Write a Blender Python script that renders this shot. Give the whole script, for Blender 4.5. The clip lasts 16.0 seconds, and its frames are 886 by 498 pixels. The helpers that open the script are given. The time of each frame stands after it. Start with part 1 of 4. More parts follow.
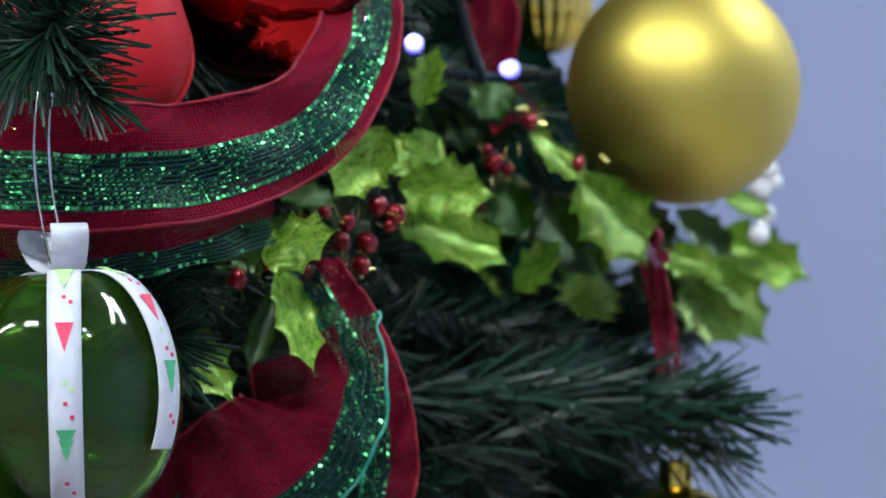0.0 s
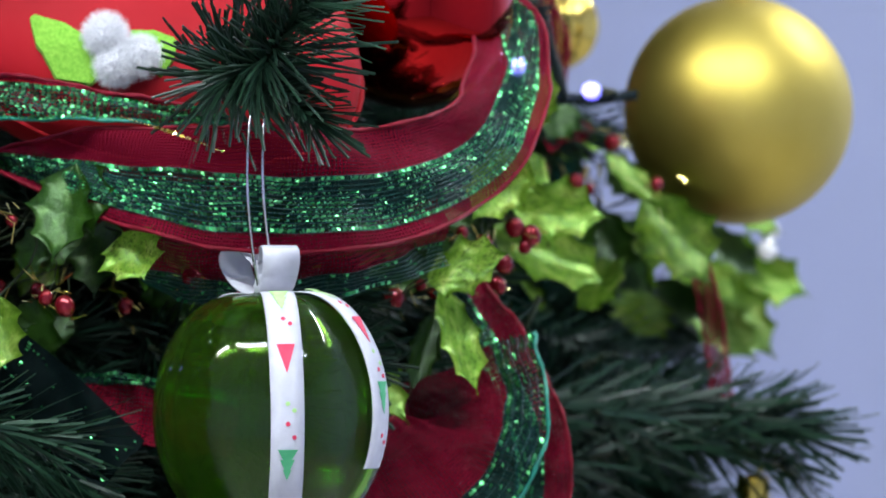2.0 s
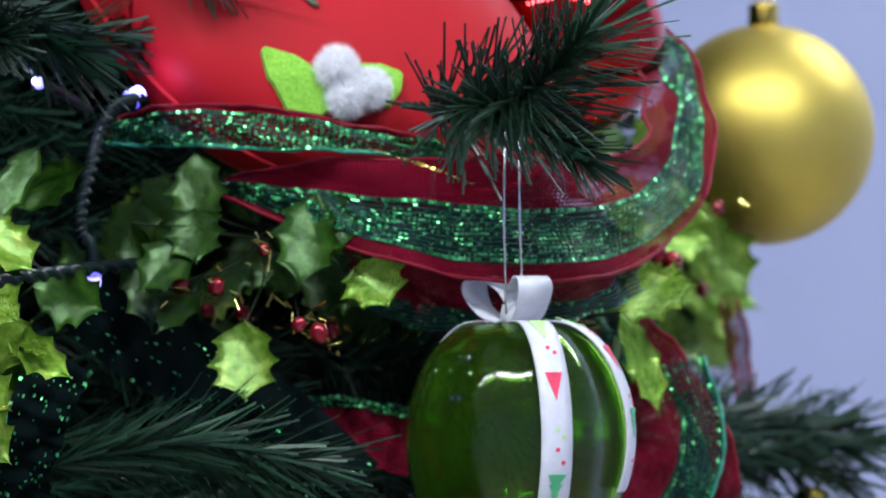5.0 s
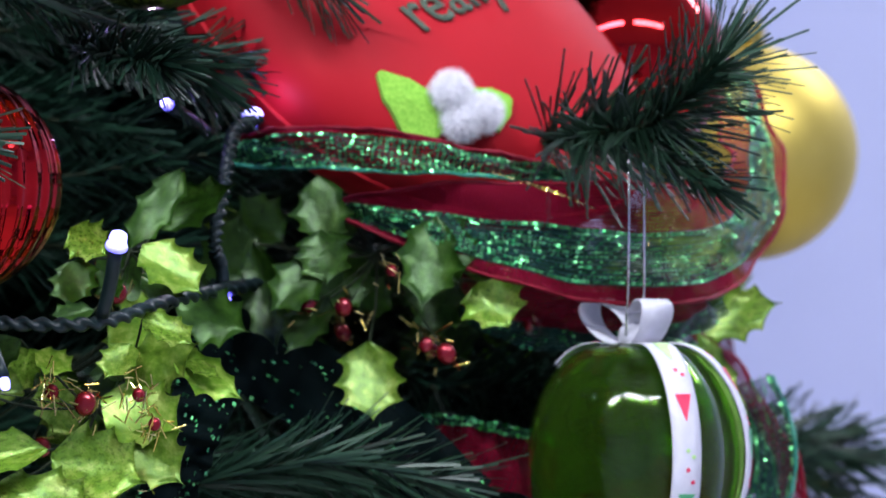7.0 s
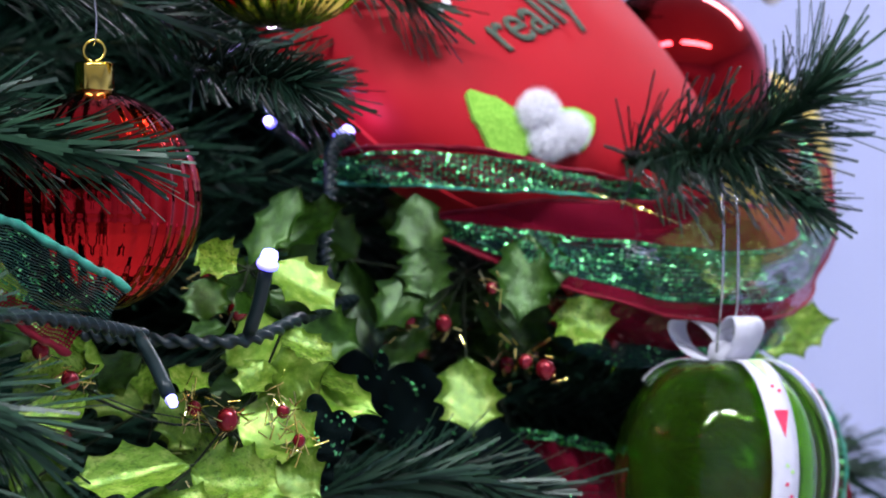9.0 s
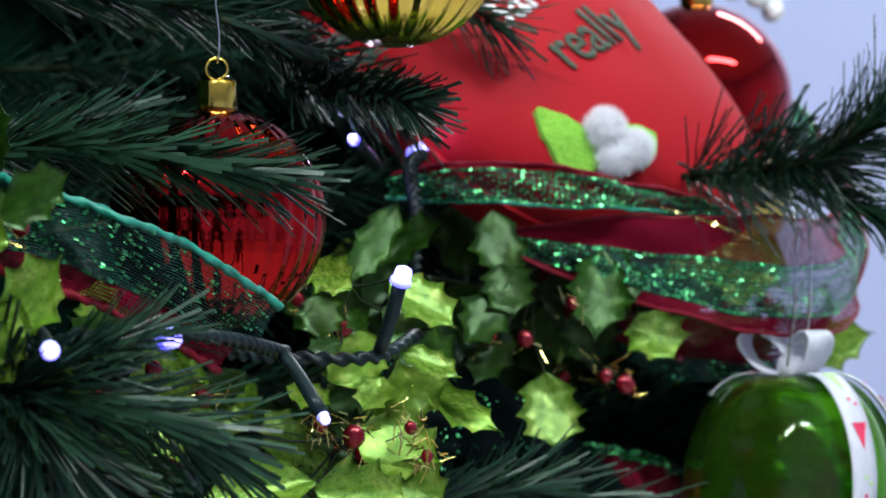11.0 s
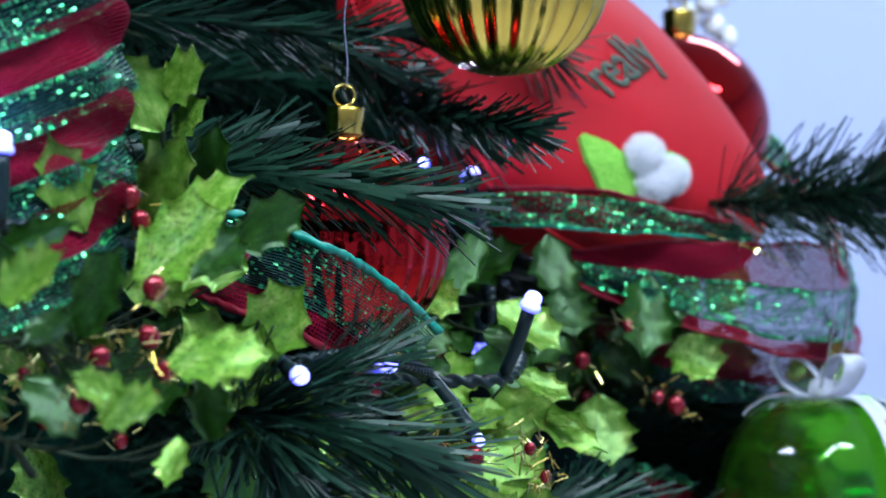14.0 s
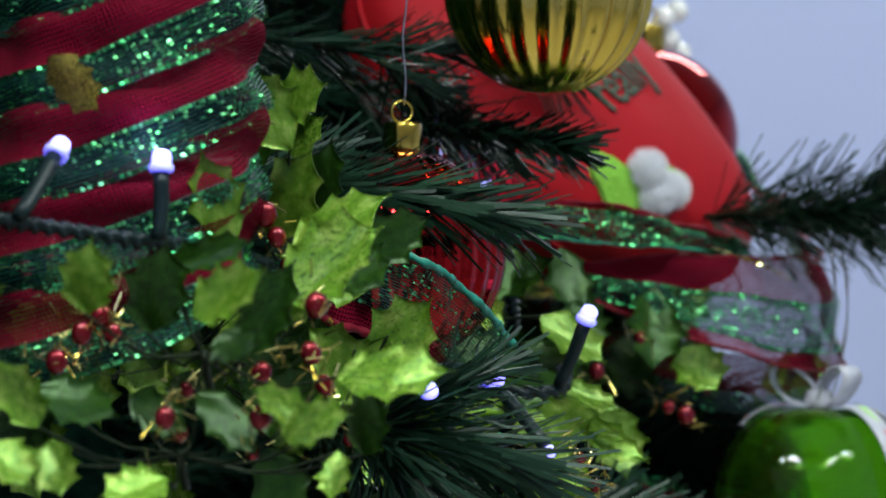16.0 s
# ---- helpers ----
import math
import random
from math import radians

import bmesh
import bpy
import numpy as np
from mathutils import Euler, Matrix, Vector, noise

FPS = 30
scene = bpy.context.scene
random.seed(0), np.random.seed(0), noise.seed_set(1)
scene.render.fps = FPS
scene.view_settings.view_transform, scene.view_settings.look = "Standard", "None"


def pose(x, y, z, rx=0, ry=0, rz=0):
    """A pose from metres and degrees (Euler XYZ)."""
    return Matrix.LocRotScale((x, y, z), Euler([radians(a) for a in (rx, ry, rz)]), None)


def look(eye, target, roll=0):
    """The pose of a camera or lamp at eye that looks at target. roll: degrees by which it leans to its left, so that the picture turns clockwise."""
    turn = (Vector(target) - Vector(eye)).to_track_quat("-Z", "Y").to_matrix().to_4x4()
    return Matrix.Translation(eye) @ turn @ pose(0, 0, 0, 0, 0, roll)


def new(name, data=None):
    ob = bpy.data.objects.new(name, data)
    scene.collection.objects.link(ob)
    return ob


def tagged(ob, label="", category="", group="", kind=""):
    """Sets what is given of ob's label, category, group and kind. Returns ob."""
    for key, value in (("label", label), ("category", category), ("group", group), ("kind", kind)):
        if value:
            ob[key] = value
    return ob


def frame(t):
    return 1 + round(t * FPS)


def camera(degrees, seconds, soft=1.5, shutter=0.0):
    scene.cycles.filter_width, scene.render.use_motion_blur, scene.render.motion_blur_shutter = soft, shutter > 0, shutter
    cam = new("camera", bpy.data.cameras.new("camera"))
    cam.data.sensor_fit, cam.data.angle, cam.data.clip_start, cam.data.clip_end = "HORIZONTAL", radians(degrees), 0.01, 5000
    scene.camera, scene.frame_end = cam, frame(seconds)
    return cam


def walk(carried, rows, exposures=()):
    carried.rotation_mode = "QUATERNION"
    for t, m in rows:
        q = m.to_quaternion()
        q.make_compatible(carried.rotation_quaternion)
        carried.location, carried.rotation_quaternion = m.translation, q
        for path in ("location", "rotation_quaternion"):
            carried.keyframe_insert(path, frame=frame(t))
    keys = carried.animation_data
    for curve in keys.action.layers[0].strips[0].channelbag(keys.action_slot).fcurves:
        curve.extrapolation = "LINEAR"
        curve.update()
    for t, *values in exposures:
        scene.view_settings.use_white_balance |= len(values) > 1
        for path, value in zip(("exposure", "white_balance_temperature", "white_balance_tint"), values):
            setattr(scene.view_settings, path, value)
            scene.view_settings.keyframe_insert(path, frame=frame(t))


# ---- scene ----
cam = camera(10.0, 16.0, soft=1.7)
cam.data.dof.use_dof = True
cam.data.dof.focus_distance = 1.37
cam.data.dof.aperture_fstop = 24.0
walk(cam, [
    (0.0, pose(0.6715, -1.2866, 1.1783, 91.918, 1.211, 20.791)),
    (0.5, pose(0.6184, -1.3166, 1.1859, 91.705, 0.986, 19.023)),
    (1.0, pose(0.5697, -1.3369, 1.1899, 91.609, 0.893, 17.434)),
    (1.5, pose(0.5293, -1.3620, 1.1909, 91.629, 0.748, 16.115)),
    (2.0, pose(0.4846, -1.3804, 1.1950, 91.525, 0.659, 14.672)),
    (2.5, pose(0.4244, -1.3994, 1.1996, 91.419, 0.660, 12.735)),
    (3.0, pose(0.3848, -1.4187, 1.2013, 91.408, 0.565, 11.457)),
    (3.5, pose(0.3472, -1.4417, 1.2066, 91.255, 0.323, 10.293)),
    (4.0, pose(0.2972, -1.4529, 1.2100, 91.181, 0.259, 8.705)),
    (4.2, pose(0.2761, -1.4582, 1.2117, 91.132, 0.218, 8.038)),
    (6.3, pose(0.0677, -1.5143, 1.2244, 90.852, 0.361, 1.413)),
    (6.5, pose(0.0487, -1.5164, 1.2264, 90.802, 0.186, 0.829)),
    (7.0, pose(0.0019, -1.5194, 1.2314, 90.675, -0.072, -0.652)),
    (7.5, pose(-0.0420, -1.5247, 1.2336, 90.651, -0.082, -1.995)),
    (8.0, pose(-0.0817, -1.5293, 1.2345, 90.656, -0.151, -3.234)),
    (8.5, pose(-0.1266, -1.5312, 1.2361, 90.639, -0.243, -4.639)),
    (9.0, pose(-0.1683, -1.5295, 1.2365, 90.667, -0.224, -5.973)),
    (9.2, pose(-0.1853, -1.5293, 1.2371, 90.657, -0.200, -6.506)),
    (11.3, pose(-0.3655, -1.5116, 1.2371, 90.856, 0.002, -12.411)),
    (11.5, pose(-0.3809, -1.5118, 1.2374, 90.866, -0.089, -12.933)),
    (12.0, pose(-0.4219, -1.5099, 1.2398, 90.808, -0.210, -14.287)),
    (12.5, pose(-0.4605, -1.5075, 1.2413, 90.793, -0.296, -15.548)),
    (13.0, pose(-0.5011, -1.5020, 1.2430, 90.767, -0.443, -16.925)),
    (13.5, pose(-0.5381, -1.4950, 1.2458, 90.695, -0.665, -18.203)),
    (14.0, pose(-0.5779, -1.4833, 1.2470, 90.690, -0.626, -19.649)),
    (14.5, pose(-0.6129, -1.4748, 1.2482, 90.685, -0.717, -20.884)),
    (15.0, pose(-0.6509, -1.4657, 1.2495, 90.665, -0.746, -22.238)),
    (15.5, pose(-0.6903, -1.4574, 1.2512, 90.632, -0.834, -23.620)),
    (16.0, pose(-0.7199, -1.4556, 1.2519, 90.635, -0.942, -24.590)),
], [(0.0, -0.05, 6300, 2), (1.0, 0.05, 6300, 10), (2.0, 0.1, 6400, 6), (3.0, 0.15, 5700, 16), (3.5, 0.1, 6200, 18), (4.0, -0.05, 6250, 10), (6.5, -0.05, 6300, 8), (7.0, 0.05, 6200, 18),
    (8.0, 0.1, 5600, 4), (8.5, 0.1, 5800, 10), (9.0, 0.1, 6300, 18), (11.5, -0.2, 6400, 2), (12.5, 0.0, 6200, 20), (13.5, 0.0, 5500, 4), (14.0, -0.05, 5400, 4), (14.5, 0.0, 6200, 14), (15.5, -0.35, 6600, 10), (16.0, -0.7, 6600, -1)])

# ---- light ----
world = bpy.data.worlds.new("room_air")
scene.world = world
world.use_nodes = True
world.node_tree.nodes["Background"].inputs["Color"].default_value = (0.55, 0.6, 0.8, 1)
world.node_tree.nodes["Background"].inputs["Strength"].default_value = 0.02


def lamp(name, x, y, z, sx, sy, watts, colour, target):
    data = bpy.data.lights.new(name, "AREA")
    data.shape, data.size, data.size_y, data.energy, data.color = "RECTANGLE", sx, sy, watts, colour
    ob = new(name, data)
    ob.matrix_world = look((x, y, z), target)
    return ob


COOL = (0.9, 0.95, 1.0)
lamp("tube_light", 0.75, -1.25, 2.69, 1.2, 0.16, 46, COOL, (0.75, -1.2, 0))
lamp("tube_light", -0.85, -1.25, 2.69, 1.2, 0.16, 58, COOL, (-0.85, -1.2, 0))
# unseen third lamp, added to brighten the wall behind the tree
lamp("tube_light", 1.3, 1.2, 2.69, 1.2, 0.16, 33, COOL, (1.3, 1.25, 0))

# ---- materials ----


def material(name):
    m = bpy.data.materials.new(name)
    m.use_nodes = True
    return m, m.node_tree.nodes, m.node_tree.links, m.node_tree.nodes["Principled BSDF"]


def noise_ramp(nodes, links, scale, stops, detail=4.0, rough=0.6, kind="noise"):
    tc = nodes.new("ShaderNodeTexCoord")
    if kind == "noise":
        n = nodes.new("ShaderNodeTexNoise")
        n.inputs["Scale"].default_value, n.inputs["Detail"].default_value, n.inputs["Roughness"].default_value = scale, detail, rough
        out = n.outputs["Fac"]
    else:
        n = nodes.new("ShaderNodeTexVoronoi")
        n.inputs["Scale"].default_value = scale
        out = n.outputs["Distance"]
    links.new(tc.outputs["Object"], n.inputs["Vector"])
    r = nodes.new("ShaderNodeValToRGB")
    r.color_ramp.elements[0].position, r.color_ramp.elements[0].color = stops[0][0], (*stops[0][1], 1)
    r.color_ramp.elements[1].position, r.color_ramp.elements[1].color = stops[-1][0], (*stops[-1][1], 1)
    for p, c in stops[1:-1]:
        r.color_ramp.elements.new(p).color = (*c, 1)
    links.new(out, r.inputs["Fac"])
    return out, r.outputs["Color"]


def bump(nodes, links, height, bsdf, strength, distance):
    b = nodes.new("ShaderNodeBump")
    b.inputs["Strength"].default_value, b.inputs["Distance"].default_value = strength, distance
    links.new(height, b.inputs["Height"])
    links.new(b.outputs["Normal"], bsdf.inputs["Normal"])


def random_tint(nodes, links, colour, low, high):
    info = nodes.new("ShaderNodeObjectInfo")
    mr = nodes.new("ShaderNodeMapRange")
    mr.inputs["To Min"].default_value, mr.inputs["To Max"].default_value = low, high
    links.new(info.outputs["Random"], mr.inputs["Value"])
    hsv = nodes.new("ShaderNodeHueSaturation")
    links.new(mr.outputs["Result"], hsv.inputs["Value"])
    links.new(colour, hsv.inputs["Color"])
    return hsv.outputs["Color"]


def surface(name, scale, stops, rough=0.5, metal=0.0, bump_strength=0.0, bump_dist=0.001, vary=None, coat=0.0, kind="noise", detail=4.0, spec=0.5):
    m, nodes, links, b = material(name)
    h, c = noise_ramp(nodes, links, scale, stops, detail, kind=kind)
    if vary:
        c = random_tint(nodes, links, c, *vary)
    links.new(c, b.inputs["Base Color"])
    b.inputs["Roughness"].default_value, b.inputs["Metallic"].default_value = rough, metal
    b.inputs["Coat Weight"].default_value = coat
    b.inputs["Specular IOR Level"].default_value = spec
    if bump_strength:
        bump(nodes, links, h, b, bump_strength, bump_dist)
    return m


def island_surface(name, dark, light, rough, metal, translucent=0.0):
    m, nodes, links, b = material(name)
    g = nodes.new("ShaderNodeNewGeometry")
    r = nodes.new("ShaderNodeValToRGB")
    r.color_ramp.elements[0].color, r.color_ramp.elements[1].color = (*dark, 1), (*light, 1)
    links.new(g.outputs["Random Per Island"], r.inputs["Fac"])
    links.new(r.outputs["Color"], b.inputs["Base Color"])
    b.inputs["Roughness"].default_value, b.inputs["Metallic"].default_value = rough, metal
    b.inputs["Specular IOR Level"].default_value = 0.5 if metal else 0.3
    return m


def foil(name, dark, mid, light, metal, rough):
    """Printed foil: blotches of two greens, dark speckles and a crinkled sheen."""
    m, nodes, links, b = material(name)
    h, c = noise_ramp(nodes, links, 4.5, [(0.3, dark), (0.5, mid), (0.7, light)], 6.0, 0.65)
    h2, speck = noise_ramp(nodes, links, 20.0, [(0.41, (0.1, 0.14, 0.08)), (0.47, (1, 1, 1))], 4.0, 0.72)
    # only some leaves carry the dark print
    info = nodes.new("ShaderNodeObjectInfo")
    few = nodes.new("ShaderNodeMapRange")
    few.inputs["From Min"].default_value, few.inputs["From Max"].default_value = 0.25, 0.7
    few.inputs["To Max"].default_value = 0.75
    wrap = nodes.new("ShaderNodeMath")
    wrap.operation = "FRACT"
    times = nodes.new("ShaderNodeMath")
    times.operation = "MULTIPLY"
    times.inputs[1].default_value = 7.31
    links.new(info.outputs["Random"], times.inputs[0])
    links.new(times.outputs[0], wrap.inputs[0])
    links.new(wrap.outputs[0], few.inputs["Value"])
    mix = nodes.new("ShaderNodeMix")
    mix.data_type, mix.blend_type = "RGBA", "MULTIPLY"
    links.new(few.outputs["Result"], mix.inputs["Factor"])
    links.new(random_tint(nodes, links, c, 0.6, 1.2), mix.inputs["A"])
    links.new(speck, mix.inputs["B"])
    links.new(mix.outputs["Result"], b.inputs["Base Color"])
    b.inputs["Metallic"].default_value, b.inputs["Roughness"].default_value = metal, rough
    bump(nodes, links, h, b, 0.12, 0.02)
    return m


def net(name, colour, cover, thread, cells):
    """Open woven net: threads on a fine grid, holes between them."""
    m, nodes, links, b = material(name)
    tc = nodes.new("ShaderNodeTexCoord")
    w = nodes.new("ShaderNodeTexVoronoi")
    w.feature = "DISTANCE_TO_EDGE"
    w.inputs["Scale"].default_value = cells
    w.inputs["Randomness"].default_value = 0.15
    links.new(tc.outputs["UV"], w.inputs["Vector"])
    gt = nodes.new("ShaderNodeMath")
    gt.operation = "LESS_THAN"
    gt.inputs[1].default_value = cover
    links.new(w.outputs["Distance"], gt.inputs[0])
    n = nodes.new("ShaderNodeTexNoise")
    n.inputs["Scale"].default_value = 40
    links.new(tc.outputs["Object"], n.inputs["Vector"])
    r = nodes.new("ShaderNodeValToRGB")
    r.color_ramp.elements[0].color = (*[v * 0.6 for v in colour], 1)
    r.color_ramp.elements[1].color = (*[min(1, v * 1.3) for v in colour], 1)
    links.new(n.outputs["Fac"], r.inputs["Fac"])
    links.new(r.outputs["Color"], b.inputs["Base Color"])
    b.inputs["Roughness"].default_value = 0.75
    b.inputs["Specular IOR Level"].default_value = 0.04
    mx = nodes.new("ShaderNodeMath")
    mx.operation = "MAXIMUM"
    mx.inputs[1].default_value = thread
    links.new(gt.outputs[0], mx.inputs[0])
    links.new(mx.outputs[0], b.inputs["Alpha"])
    return m


def glow(name, colour, strength):
    m, nodes, links, b = material(name)
    b.inputs["Base Color"].default_value = (0.8, 0.8, 0.9, 1)
    b.inputs["Emission Color"].default_value, b.inputs["Emission Strength"].default_value = (*colour, 1), strength
    return m


def glass(name, colour, rough=0.02):
    m, nodes, links, b = material(name)
    h, c = noise_ramp(nodes, links, 18.0, [(0.3, tuple(v * 0.8 for v in colour)), (0.7, colour)])
    links.new(c, b.inputs["Base Color"])
    b.inputs["Roughness"].default_value, b.inputs["Transmission Weight"].default_value, b.inputs["IOR"].default_value = rough, 0.98, 1.34
    return m


WALL = surface("painted_wall", 3.0, [(0.3, (0.52, 0.56, 0.80)), (0.7, (0.55, 0.59, 0.83))], 0.7, 0, 0.05, 0.002)
FLOOR = surface("floor_tile", 6.0, [(0.3, (0.42, 0.40, 0.38)), (0.7, (0.5, 0.48, 0.45))], 0.35)
CEIL = surface("ceiling_paint", 4.0, [(0.3, (0.74, 0.74, 0.76)), (0.7, (0.8, 0.8, 0.8))], 0.8)
TUBE = glow("lamp_tube", (0.9, 0.95, 1.0), 14.0)
HOUSING = surface("white_enamel", 20, [(0.3, (0.75, 0.75, 0.75)), (0.7, (0.8, 0.8, 0.8))], 0.3)
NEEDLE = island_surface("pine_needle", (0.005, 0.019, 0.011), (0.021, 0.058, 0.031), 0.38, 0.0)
# darker copy of the needles for boughs in the tree's shade
NEEDLE_SHADED = island_surface("pine_needle_shaded", (0.003, 0.013, 0.008), (0.011, 0.040, 0.022), 0.45, 0.0)
# black-green carries the shade deep inside the tree
CORE = surface("foliage_shade", 60, [(0.35, (0.0015, 0.005, 0.004)), (0.7, (0.006, 0.024, 0.015))], 1.0, 0, 1.0, 0.01, detail=8.0, spec=0.0)
TWIG = surface("twisted_wire", 60, [(0.3, (0.008, 0.016, 0.006)), (0.7, (0.02, 0.03, 0.012))], 0.7, spec=0.2)
BARK = surface("trunk_tape", 30, [(0.3, (0.015, 0.03, 0.012)), (0.7, (0.04, 0.05, 0.02))], 0.8)
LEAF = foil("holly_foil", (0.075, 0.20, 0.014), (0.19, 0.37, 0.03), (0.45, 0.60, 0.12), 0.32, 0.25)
# the same foil darkened, for leaves that lie in shade
LEAF_SHADED = foil("holly_foil_shaded", (0.010, 0.036, 0.003), (0.022, 0.072, 0.005), (0.05, 0.125, 0.012), 0.35, 0.3)
BERRY = surface("red_berry", 200, [(0.3, (0.12, 0.003, 0.008)), (0.7, (0.32, 0.012, 0.02))], 0.22, 0.6, coat=0.3)
TINSEL = island_surface("gold_tinsel", (0.5, 0.34, 0.05), (0.8, 0.75, 0.3), 0.2, 1.0)
GOLD_MATTE = surface("matte_gold", 30, [(0.3, (0.60, 0.46, 0.09)), (0.7, (0.67, 0.53, 0.12))], 0.5, 1.0)
GOLD = surface("polished_gold", 40, [(0.3, (0.75, 0.52, 0.08)), (0.7, (0.85, 0.65, 0.15))], 0.12, 1.0)
RED_SHINY = surface("polished_red", 20, [(0.3, (0.36, 0.006, 0.010)), (0.7, (0.46, 0.014, 0.014))], 0.06, 1.0)
FABRIC = surface("red_satin", 8, [(0.3, (0.32, 0.003, 0.009)), (0.7, (0.40, 0.007, 0.014))], 0.65, 0, 0.1, 0.01, spec=0.2)
FELT = surface("green_felt", 900, [(0.3, (0.16, 0.42, 0.03)), (0.7, (0.3, 0.6, 0.07))], 0.95, 0, 0.5, 0.0006)
FLUFF = surface("white_fluff", 500, [(0.3, (0.86, 0.86, 0.9)), (0.7, (0.92, 0.92, 0.95))], 0.95, 0, 0.3, 0.0005)
NET_RED = net("red_net", (0.15, 0.003, 0.017), 0.2, 0.26, 1.0)
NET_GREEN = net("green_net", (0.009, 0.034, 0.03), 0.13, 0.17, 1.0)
# green net taken almost to black for folds in deep shade
NET_SHADED = net("shaded_green_net", (0.002, 0.006, 0.006), 0.4, 0.85, 1.0)
NET_OPEN = net("open_green_net", (0.009, 0.034, 0.03), 0.04, 0.06, 1.0)
THREAD = surface("green_net_thread", 200, [(0.3, (0.006, 0.045, 0.035)), (0.7, (0.02, 0.11, 0.08))], 0.3)
SEQUIN = island_surface("green_sequin", (0.02, 0.22, 0.07), (0.22, 0.78, 0.28), 0.34, 1.0)
CORD_RED = surface("red_piping", 300, [(0.3, (0.14, 0.003, 0.012)), (0.7, (0.22, 0.006, 0.02))], 0.6, spec=0.2)
CORD = surface("green_piping", 300, [(0.3, (0.01, 0.15, 0.1)), (0.7, (0.03, 0.3, 0.2))], 0.4)
GLASS = glass("green_glass", (0.36, 0.70, 0.08))
SATIN = surface("white_ribbon", 260, [(0.3, (0.5, 0.5, 0.56)), (0.7, (0.58, 0.58, 0.64))], 0.5, 0, 0.2, 0.0004)
PRINT_RED = surface("red_print", 300, [(0.3, (0.6, 0.02, 0.08)), (0.7, (0.72, 0.04, 0.1))], 0.6)
PRINT_GREEN = surface("green_print", 300, [(0.3, (0.05, 0.35, 0.15)), (0.7, (0.1, 0.45, 0.2))], 0.6)
PRINT_LIME = surface("lime_print", 300, [(0.3, (0.35, 0.6, 0.2)), (0.7, (0.45, 0.7, 0.3))], 0.6)
LETTER_WHITE = surface("white_letter", 300, [(0.3, (0.8, 0.8, 0.8)), (0.7, (0.86, 0.86, 0.86))], 0.7)
LETTER_DARK = surface("dark_green_letter", 300, [(0.3, (0.035, 0.05, 0.03)), (0.7, (0.06, 0.085, 0.05))], 0.7)
SILVER = surface("silver_thread", 400, [(0.3, (0.55, 0.55, 0.55)), (0.7, (0.8, 0.8, 0.8))], 0.25, 1.0)
CABLE = surface("dark_cable", 90, [(0.3, (0.006, 0.015, 0.015)), (0.7, (0.010, 0.02, 0.022))], 0.35, spec=0.25)
LED_GLOW = glow("led_glow", (0.22, 0.19, 1.0), 4.6)
# blue emission for the halo rim seen round a bright bulb
LED_HALO = glow("led_halo", (0.08, 0.06, 1.0), 1.6)
GLITTER = surface("gold_glitter", 45, [(0.45, (0.04, 0.035, 0.008)), (0.66, (0.6, 0.48, 0.1))], 0.3, 1.0, 1.0, 0.05, detail=3.0)
PEARL = surface("white_pearl", 50, [(0.3, (0.8, 0.78, 0.76)), (0.7, (0.88, 0.86, 0.84))], 0.25, 0, coat=0.5)

# ---- mesh helpers ----


def mesh_from(name, verts, faces, smooth=False, uvs=None):
    me = bpy.data.meshes.new(name)
    me.from_pydata([tuple(v) for v in verts], [], faces)
    if uvs is not None:
        layer = me.uv_layers.new(name="map")
        idx = [i for f in faces for i in f]
        layer.data.foreach_set("uv", np.array([uvs[i] for i in idx], dtype=np.float32).ravel())
    if smooth:
        me.polygons.foreach_set("use_smooth", [True] * len(me.polygons))
    me.update()
    return me


def part(name, me, mat, parent, label="", m=None):
    ob = new(name, me)
    if mat and not me.materials:
        me.materials.append(mat)
    ob.parent = parent
    if m is not None:
        ob.matrix_basis = m
    return tagged(ob, label) if label else ob


def thing(name, place, label, category, group="", kind=""):
    ob = new(name)
    ob.location = place
    ob.empty_display_size = 0.01
    bpy.context.view_layer.update()
    return tagged(ob, label, category, group, kind)


def spline(points, n):
    """Points along a Catmull-Rom curve through a few places."""
    p = [Vector(q) for q in points]
    p = [2 * p[0] - p[1]] + p + [2 * p[-1] - p[-2]]
    out = []
    spans = len(p) - 3
    for k in range(n + 1):
        s = min(k / n * spans, spans - 1e-6)
        i, t = int(s), s - int(s)
        a, b, c, d = p[i:i + 4]
        out.append(0.5 * (2 * b + (c - a) * t + (2 * a - 5 * b + 4 * c - d) * t * t + (3 * b - a - 3 * c + d) * t ** 3))
    return out


def frames_along(path):
    out = []
    up = Vector((0.1, -0.3, 1))
    for i, p in enumerate(path):
        t = (path[min(i + 1, len(path) - 1)] - path[max(i - 1, 0)]).normalized()
        side = t.cross(up)
        side = side.normalized() if side.length > 1e-6 else Vector((1, 0, 0))
        up = side.cross(t).normalized()
        out.append((p, t, side, up))
    return out


def tube(path, radius, sides=8, taper=1.0, twist=0.0, lobes=0, depth=0.0):
    verts, faces = [], []
    fr = frames_along(path)
    n = len(fr)
    for i, (p, t, s, u) in enumerate(fr):
        r0 = radius * (1 + (taper - 1) * i / max(1, n - 1))
        for k in range(sides):
            a = 2 * math.pi * k / sides
            r = r0 * (1 + depth * math.cos(lobes * a + twist * i)) if lobes else r0
            verts.append(p + s * (r * math.cos(a)) + u * (r * math.sin(a)))
    for i in range(n - 1):
        for k in range(sides):
            a, b = i * sides + k, i * sides + (k + 1) % sides
            faces.append((a, b, b + sides, a + sides))
    faces += [tuple(range(sides))[::-1], tuple(range((n - 1) * sides, n * sides))]
    return verts, faces


